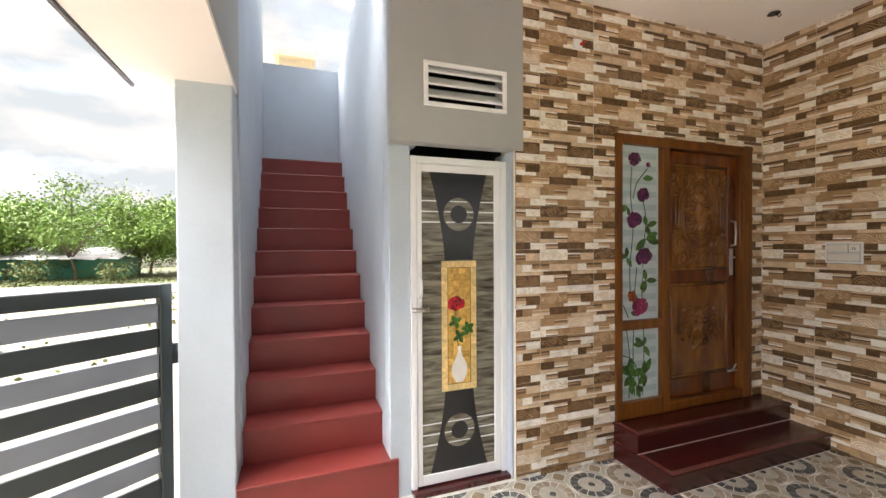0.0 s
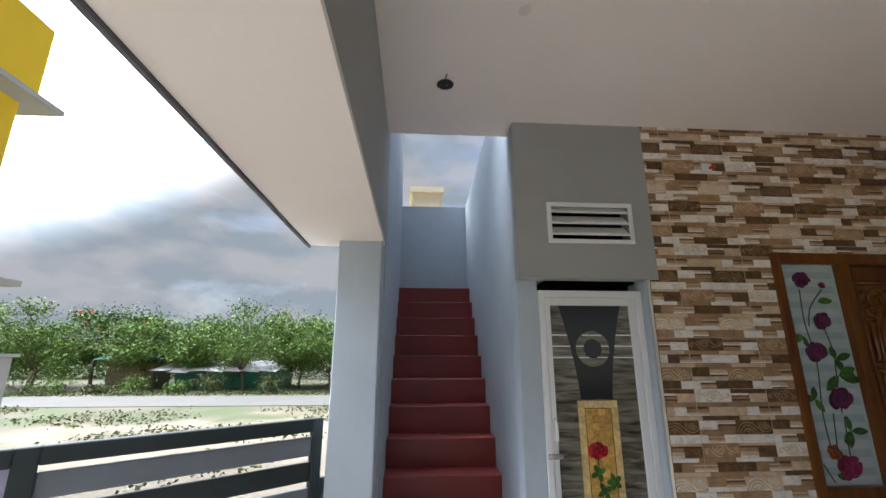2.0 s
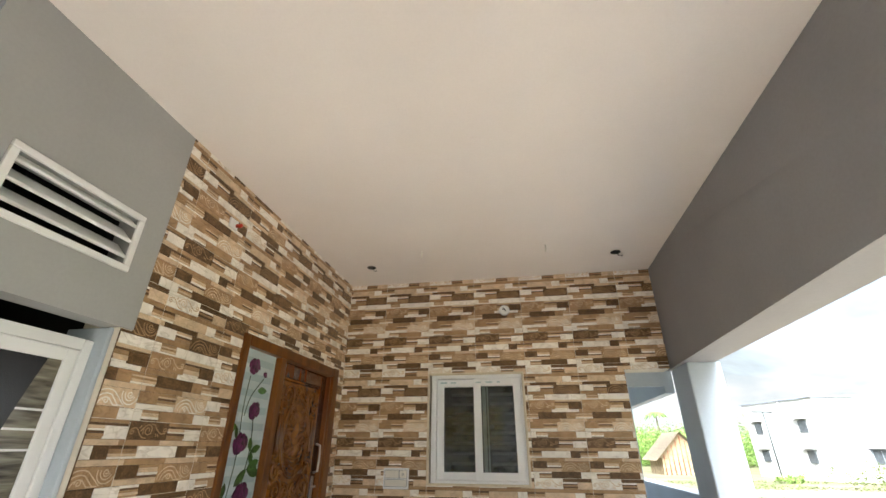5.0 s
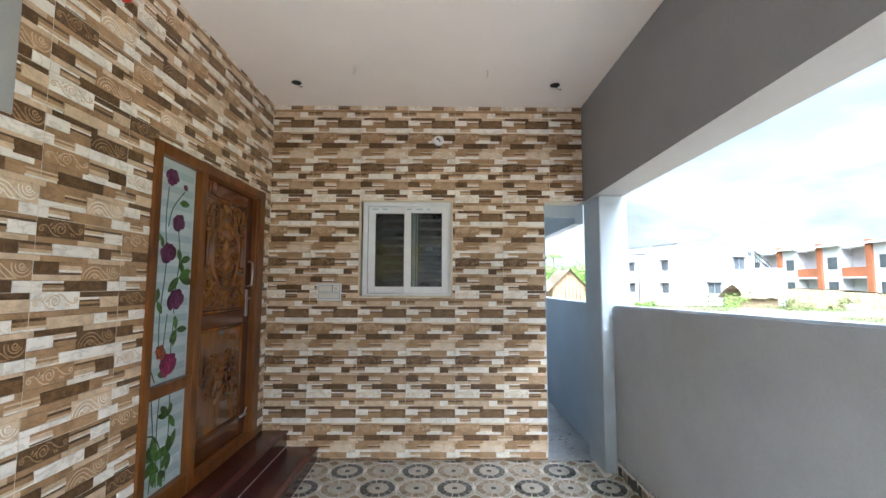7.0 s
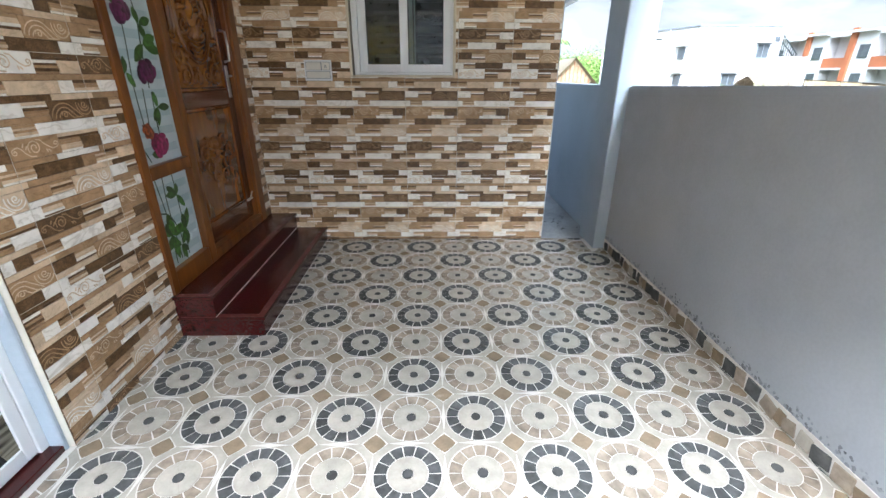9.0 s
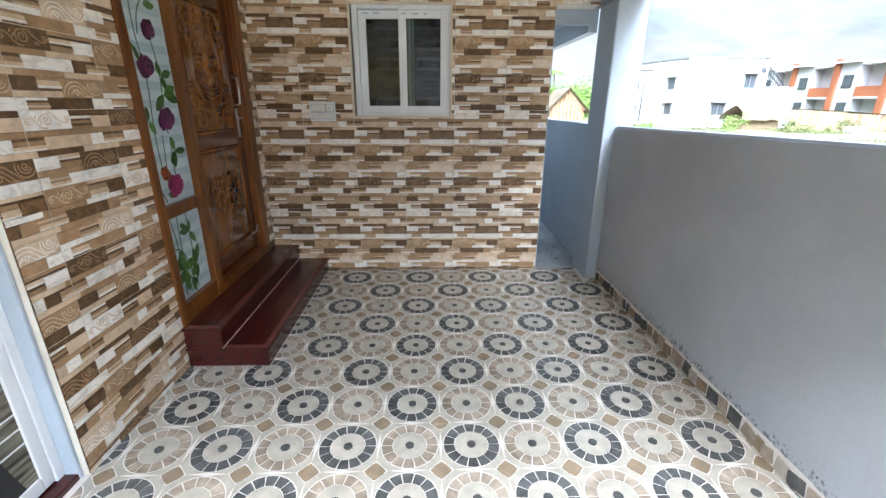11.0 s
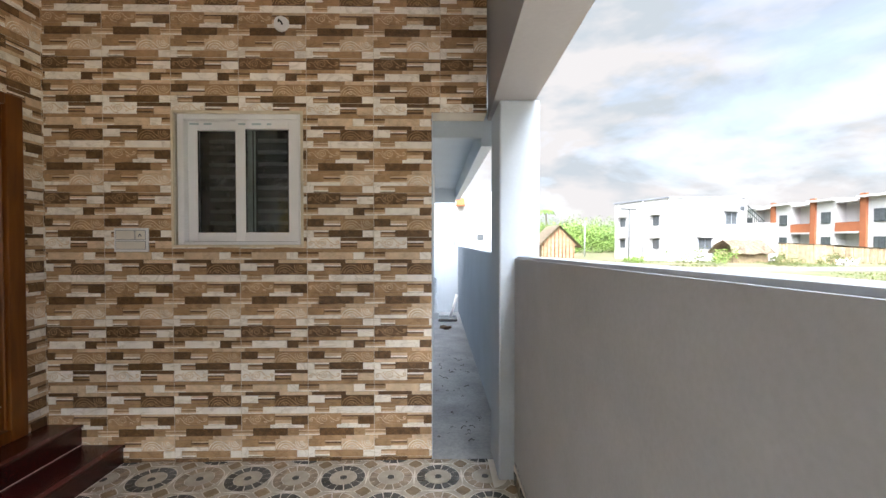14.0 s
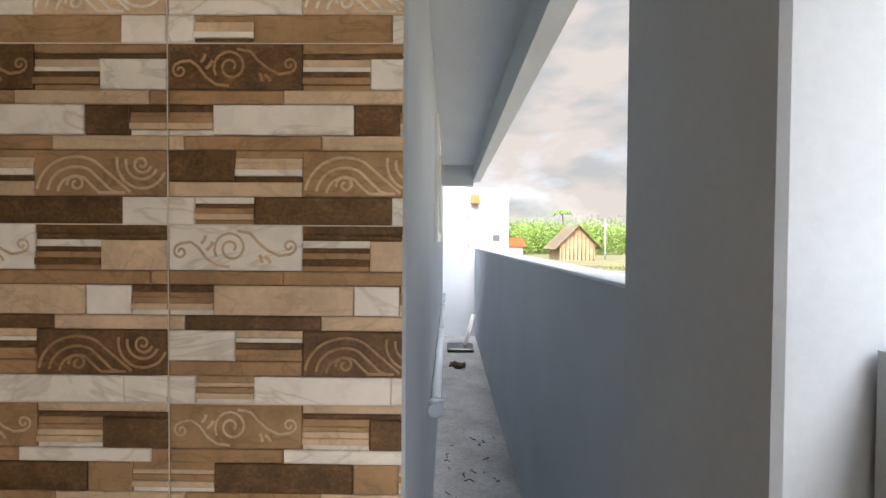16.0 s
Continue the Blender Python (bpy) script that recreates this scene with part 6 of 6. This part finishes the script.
# mosaic skirting at the parapet foot
skirt = empty("skirting", PX, -2.2, 0, "mosaic tile skirting along the parapet foot", "skirting")
skirt["kind"] = "structure"
rng = random.Random(21)
chips = []
for mt in (M_F_DARK, M_F_BROWN, M_F_CREAM, M_F_TAN):
    bm = bmesh.new()
    box(bm, -0.006, 0.002, -0.035, 0.035, 0.004, 0.062, bevel=0.003)
    chips.append(mesh_of(bm, mt, "chip"))
bm = bmesh.new()
box(bm, PX - 0.004, PX + 0.001, -4.11, -0.26, 0.0, 0.098)
wpart("skirting_bed", bm, M_F_GROUT, skirt)
y = -4.08
while y < -0.30:
    w = rng.choice((0.7, 1.0, 1.3))
    o = new("chip", rng.choice(chips))
    o.location, o.scale = (PX - 0.005, y + 0.035 * w, 0.002), (1, w, rng.uniform(1.15, 1.5))
    o.rotation_euler = (rng.uniform(-0.25, 0.25), 0, 0)
    under(skirt, o)
    y += 0.075 * w

# dried drips and flaked paint along the parapet, just above the skirting
bm = bmesh.new()
for k in range(520):
    y, z, w = rng.uniform(-4.1, -0.28), 0.10 + abs(rng.gauss(0, 0.022)), rng.uniform(0.003, 0.013)
    n = rng.choice((5, 6, 7))
    bm.faces.new([bm.verts.new((PX - 0.0012 - 0.0000015 * k, y + w * rng.uniform(0.5, 1.2) * math.cos(2 * math.pi * q / n), z + w * rng.uniform(0.5, 1.3) * math.sin(2 * math.pi * q / n))) for q in range(n)])
tagged(part("paint_flakes", bm, material("flaked_grey_paint", (0.27, 0.29, 0.32), 0.8, vary=0.3, size=20, random_tone=0.4, island=True)), "dried drips and flaked paint above the skirting", "paint marks", kind="stuff")

# ---- wall tiles ----
TW, TH = 0.45, 0.30
MATS = [M_T_DARK, M_T_MID, M_T_TAN, M_T_WHITE, M_T_GROUT]
DK, MD, TN, WH, GR = 0, 1, 2, 3, 4
V = (0.0, 0.256, 0.336, 0.505, 0.588, 0.845, 1.0)
TILE_PLAN = {
    # swirl, ledge, end block | strip ends | row of three | strip ends | block, under-strip, wave | long block, short block
    "dark": (DK, MD, WH, (MD, TN, MD), (WH, DK), (TN, MD, TN), (DK, TN, MD), (DK, WH)),
    "white": (WH, DK, TN, (MD, MD, MD), (TN, WH), (TN, DK, TN), (WH, MD, DK), (WH, WH)),
    "tan": (MD, TN, DK, (MD, WH, MD), (DK, MD), (TN, MD, TN), (MD, WH, TN), (MD, WH)),
}


def block(bm, u0, u1, v0, v1, h, mi, inset=0.0006, cham=0.0022):
    """One raised field of a tile: sides, a worn edge, a face."""
    rows = []
    h *= 1.6
    for e, d in ((inset, 0.0), (inset, h - cham * 0.6), (inset + cham, h)):
        rows.append([bm.verts.new((u, -d, -v)) for u, v in ((u0 + e, v0 + e), (u1 - e, v0 + e), (u1 - e, v1 - e), (u0 + e, v1 - e))])
    for a, b in zip(rows, rows[1:]):
        for k in range(4):
            bm.faces.new((a[k], a[(k + 1) % 4], b[(k + 1) % 4], b[k])).material_index = mi
    bm.faces.new(rows[-1]).material_index = mi


def moulding(bm, u0, u1, v0, v1, cols):
    """A stack of narrow stepped strips."""
    w = (0.24, 0.16, 0.2, 0.22, 0.18)
    v = v0
    for k, (mi, part_) in enumerate(zip(cols, w)):
        nv = v + (v1 - v0) * part_
        block(bm, u0, u1, v, nv, (0.0022, 0.0030, 0.0038, 0.0052, 0.0024)[k], mi, 0.0003, 0.001)
        v = nv


def ridge(bm, pts, h0, w, hh, mi):
    """A raised line along (u, v) points."""
    rings = []
    for i, (u, v) in enumerate(pts):
        a, b = pts[max(0, i - 1)], pts[min(len(pts) - 1, i + 1)]
        du, dv = b[0] - a[0], b[1] - a[1]
        ln = math.hypot(du, dv) or 1
        nu, nv = -dv / ln * w / 2, du / ln * w / 2
        rings.append((bm.verts.new((u + nu, -h0, -v - nv)), bm.verts.new((u, -h0 - hh, -v)), bm.verts.new((u - nu, -h0, -v + nv))))
    for r0, r1 in zip(rings, rings[1:]):
        for k in (0, 1):
            f = bm.faces.new((r0[k], r0[k + 1], r1[k + 1], r1[k]))
            f.material_index, f.smooth = mi, True


def spiral(cu, cv, r, turns, start, hand, n):
    return [(cu + r * (1 - 0.8 * i / n) * math.cos(start + hand * turns * 2 * math.pi * i / n),
             cv + r * (1 - 0.8 * i / n) * math.sin(start + hand * turns * 2 * math.pi * i / n)) for i in range(n + 1)]


def swirl(bm, u0, v0, w, h, mi):
    def at(a, b):
        return u0 + a * w, v0 + b * h
    c = at(0.47, 0.5)
    ridge(bm, spiral(*c, h * 0.42, 1.7, 2.6, 1, 26), 0.0067, 0.0045, 0.0016, mi)
    ridge(bm, spiral(*at(0.08, 0.6), h * 0.19, 1.3, -1.6, -1, 13), 0.0067, 0.0045, 0.0016, mi)
    ridge(bm, spiral(*at(0.92, 0.45), h * 0.19, 1.3, 1.6, -1, 13), 0.0067, 0.0045, 0.0016, mi)
    ridge(bm, [at(*p) for p in ((0.07, 0.40), (0.16, 0.36), (0.22, 0.50), (0.28, 0.76), (0.36, 0.93), (0.46, 0.96))], 0.0067, 0.005, 0.0016, mi)
    ridge(bm, [at(*p) for p in ((0.52, 0.08), (0.62, 0.14), (0.68, 0.36), (0.76, 0.56), (0.84, 0.68), (0.93, 0.64))], 0.0067, 0.005, 0.0016, mi)
    for a, b, da, db in ((0.24, 0.40, 0.035, -0.2), (0.28, 0.55, 0.05, -0.2), (0.69, 0.66, 0.02, 0.2), (0.73, 0.70, 0.045, 0.16)):
        ridge(bm, [at(a, b), at(a + da * 0.6, b + db * 0.4), at(a + da, b + db)], 0.0067, 0.006, 0.0014, mi)


def wave(bm, u0, v0, w, h, mi):
    def at(a, b):
        return u0 + a * w, v0 + b * h
    ridge(bm, spiral(*at(0.31, 0.76), h * 0.23, 1.3, math.pi * 0.95, 1, 14), 0.0067, 0.005, 0.0016, mi)
    for r in (0.4, 0.62, 0.85):
        pts = []
        for k in range(13):
            a = math.pi * (1.04 + 0.62 * k / 12)
            pts.append(at(0.31 + r * 0.36 * math.cos(a), 1.0 + r * 1.05 * math.sin(a)))
        for k in range(1, 6):
            p = pts[12]
            pts.append((p[0] + w * 0.055 * k, min(v0 + h * 0.97, p[1] + h * 0.17 * k * (1.25 - r * 0.45))))
        ridge(bm, pts, 0.0067, 0.005, 0.0016, mi)
    ridge(bm, spiral(*at(0.82, 0.28), h * 0.24, 1.4, 0.2, 1, 14), 0.0067, 0.005, 0.0016, mi)
    for r in (0.36, 0.56):
        ridge(bm, [at(0.82 + r * 0.36 * math.cos(a) * 0.95, 0.25 + r * 1.1 * math.sin(a)) for a in [math.pi * (0.12 + 0.95 * k / 12) for k in range(13)] if 0.25 + r * 1.1 * math.sin(a) > 0.03],
              0.0067, 0.005, 0.0016, mi)


def tile_mesh(kind):
    sw_c, ledge, endb, strip_a, row3, strip_b, row5, row6 = TILE_PLAN[kind]
    bm = bmesh.new()
    g = 0.0007
    # backing with a fine joint round it; its dark brown paints shadow lines between blocks
    fs = [bm.verts.new(p) for p in ((g, -0.0008, -g), (TW - g, -0.0008, -g), (TW - g, -0.0008, -TH + g), (g, -0.0008, -TH + g))]
    bm.faces.new(fs).material_index = DK
    # the pale joint, filled almost flush
    jw, jd = 0.0012, -0.0058
    for u0, u1, v0, v1 in ((0, jw, 0, TH), (TW - jw, TW, 0, TH), (jw, TW - jw, 0, jw), (jw, TW - jw, TH - jw, TH)):
        bm.faces.new([bm.verts.new((u, jd, -v)) for u, v in ((u0, v0), (u1, v0), (u1, v1), (u0, v1))]).material_index = GR
    g = jw

    def B(u0, u1, v0, v1, h, mi):
        block(bm, max(u0 * TW, g), min(u1 * TW, TW - g), v0 * TH + 0.0002, v1 * TH - 0.0002, h, mi)

    def Mo(u0, u1, v0, v1, cols):
        moulding(bm, max(u0 * TW, g), min(u1 * TW, TW - g), v0 * TH, v1 * TH, cols)

    mo1 = {"dark": (TN, WH, DK, MD, MD), "white": (WH, DK, MD, DK, MD), "tan": (MD, MD, TN, TN, WH)}[kind]
    B(0, 0.5, V[0], V[1], 0.0042, sw_c)
    swirl(bm, 0.004, 0.004, 0.5 * TW - 0.008, V[1] * TH - 0.008, MD if sw_c == DK else TN)
    B(0.5, 1, V[0], 0.054, 0.0032, ledge)
    # dark strip for the shade printed along the foot of the ledge
    B(0.5, 1, 0.054, 0.085, 0.0026, DK)
    Mo(0.5, 0.75, 0.085, V[1], mo1)
    B(0.75, 1, 0.085, V[1], 0.0052, endb)
    B(0, 0.43, V[1], V[2], 0.0040, strip_a[0])
    B(0.43, 0.934, V[1], V[2], 0.0046, strip_a[1])
    B(0.934, 1, V[1], V[2], 0.0040, strip_a[2])
    mo3 = {"dark": (DK, MD, MD, TN, WH), "white": (DK, MD, MD, TN, WH), "tan": (MD, TN, MD, TN, WH)}[kind]
    Mo(0, 0.17, V[2], V[3], mo3)
    B(0.17, 0.69, V[2], V[3], 0.0050, row3[0])
    B(0.69, 0.86, V[2], V[3], 0.0040, row3[1])
    Mo(0.86, 1, V[2], V[3], mo3)
    B(0, 0.06, V[3], V[4], 0.0042, strip_b[0])
    B(0.06, 0.57, V[3], V[4], 0.0036, strip_b[1])
    B(0.57, 1, V[3], V[4], 0.0044, strip_b[2])
    mid = 0.76
    mo5 = {"dark": (MD, TN, TN, WH, DK), "white": (TN, WH, DK, MD, MD), "tan": (MD, TN, DK, MD, TN)}[kind]
    B(0, 0.25, V[4], mid, 0.0050, row5[0])
    Mo(0.25, 0.5, V[4], mid, mo5)
    B(0, 0.5, mid, V[5], 0.0040, row5[1])
    B(0.5, 1, V[4], V[5], 0.0042, row5[2])
    wave(bm, 0.5 * TW + 0.004, V[4] * TH + 0.004, 0.5 * TW - 0.008, (V[5] - V[4]) * TH - 0.008, MD if row5[2] == DK else (WH if row5[2] == TN else TN))
    mo6 = {"dark": (WH, DK, MD, TN, MD), "white": (MD, TN, MD, TN, WH), "tan": (MD, TN, TN, WH, DK)}[kind]
    B(0, 0.1, V[5], V[6], 0.0048, row6[1])
    Mo(0.1, 0.32, V[5], V[6], mo6)
    B(0.32, 0.83, V[5], V[6], 0.0046, row6[0])
    B(0.83, 1, V[5], V[6], 0.0048, row6[1])
    return mesh_of(bm, MATS, "wall_tile")


KINDS = ("white", "tan", "dark")
TILES = {k: tile_mesh(k) for k in KINDS}
CUTS = {}


def cut_tile(kind, u0, u1, v0, v1):
    key = (kind, round(u0, 3), round(u1, 3), round(v0, 3), round(v1, 3))
    if key not in CUTS:
        bm = bmesh.new()
        bm.from_mesh(TILES[kind])
        for co, no, use in (((u0, 0, 0), (-1, 0, 0), u0 > 0.001), ((u1, 0, 0), (1, 0, 0), u1 < TW - 0.001),
                            ((0, 0, -v0), (0, 0, 1), v0 > 0.001), ((0, 0, -v1), (0, 0, -1), v1 < TH - 0.001)):
            if use:
                bmesh.ops.bisect_plane(bm, geom=bm.verts[:] + bm.edges[:] + bm.faces[:], plane_co=co, plane_no=no, clear_outer=True)
        CUTS[key] = mesh_of(bm, MATS, "wall_tile")
    return CUTS[key]


def clad(wall, start, a0, a1, holes, place, lift=0.0, shifted=()):
    """Tiles wall between a0 and a1 along it, from floor to ceiling, round the holes (a0, a1, z0, z1)."""
    n0 = math.floor((a0 - start) / TW)
    n1 = math.ceil((a1 - start) / TW)
    for r in range(-1, 12):
        top = 1.527 + lift + 0.3 * 6 - 0.3 * r
        for c in range(n0, n1):
            kind = KINDS[(r - (c in shifted)) % 3]
            left = start + c * TW
            rects = [(max(left, a0), min(left + TW, a1), max(top - TH, 0.0), min(top, H))]
            if rects[0][1] - rects[0][0] < 0.004 or rects[0][3] - rects[0][2] < 0.004:
                continue
            for h in holes:
                nxt = []
                for x0, x1, z0, z1 in rects:
                    if x1 <= h[0] or x0 >= h[1] or z1 <= h[2] or z0 >= h[3]:
                        nxt.append((x0, x1, z0, z1))
                        continue
                    if x0 < h[0]:
                        nxt.append((x0, h[0], z0, z1))
                    if x1 > h[1]:
                        nxt.append((h[1], x1, z0, z1))
                    m0, m1 = max(x0, h[0]), min(x1, h[1])
                    if z0 < h[2]:
                        nxt.append((m0, m1, z0, h[2]))
                    if z1 > h[3]:
                        nxt.append((m0, m1, h[3], z1))
                rects = [q for q in nxt if q[1] - q[0] > 0.006 and q[3] - q[2] > 0.006]
            for x0, x1, z0, z1 in rects:
                whole = x1 - x0 > TW - 0.001 and z1 - z0 > TH - 0.001
                me = TILES[kind] if whole else cut_tile(kind, x0 - left, x1 - left, top - z1, top - z0)
                o = new("wall_tile", me)
                o.matrix_world = place(left, top)
                o.parent = wall


clad(bpy.data.objects["wall_north"], 2.188, 0.0, WX, [(0.852, 1.70, 1.474, 2.358)], lambda a, z: pose(a, 0.006, z))
clad(bpy.data.objects["wall_north"], 2.188, WX, 2.953, [(WX - 0.1, 3.0, -1, 2.37)], lambda a, z: pose(a, 0.006, z))
clad(bpy.data.objects["wall_west"], -2.26, -2.448, 0.0, [(-2.5, -2.39, 2.205, 4.0), (-1.62, -0.155, 0.272, 2.395), (-1.63, 0.0, -1, 0.13)], lambda a, z: pose(-0.006, a, z, 0, 0, 90), 0.02, (1,))
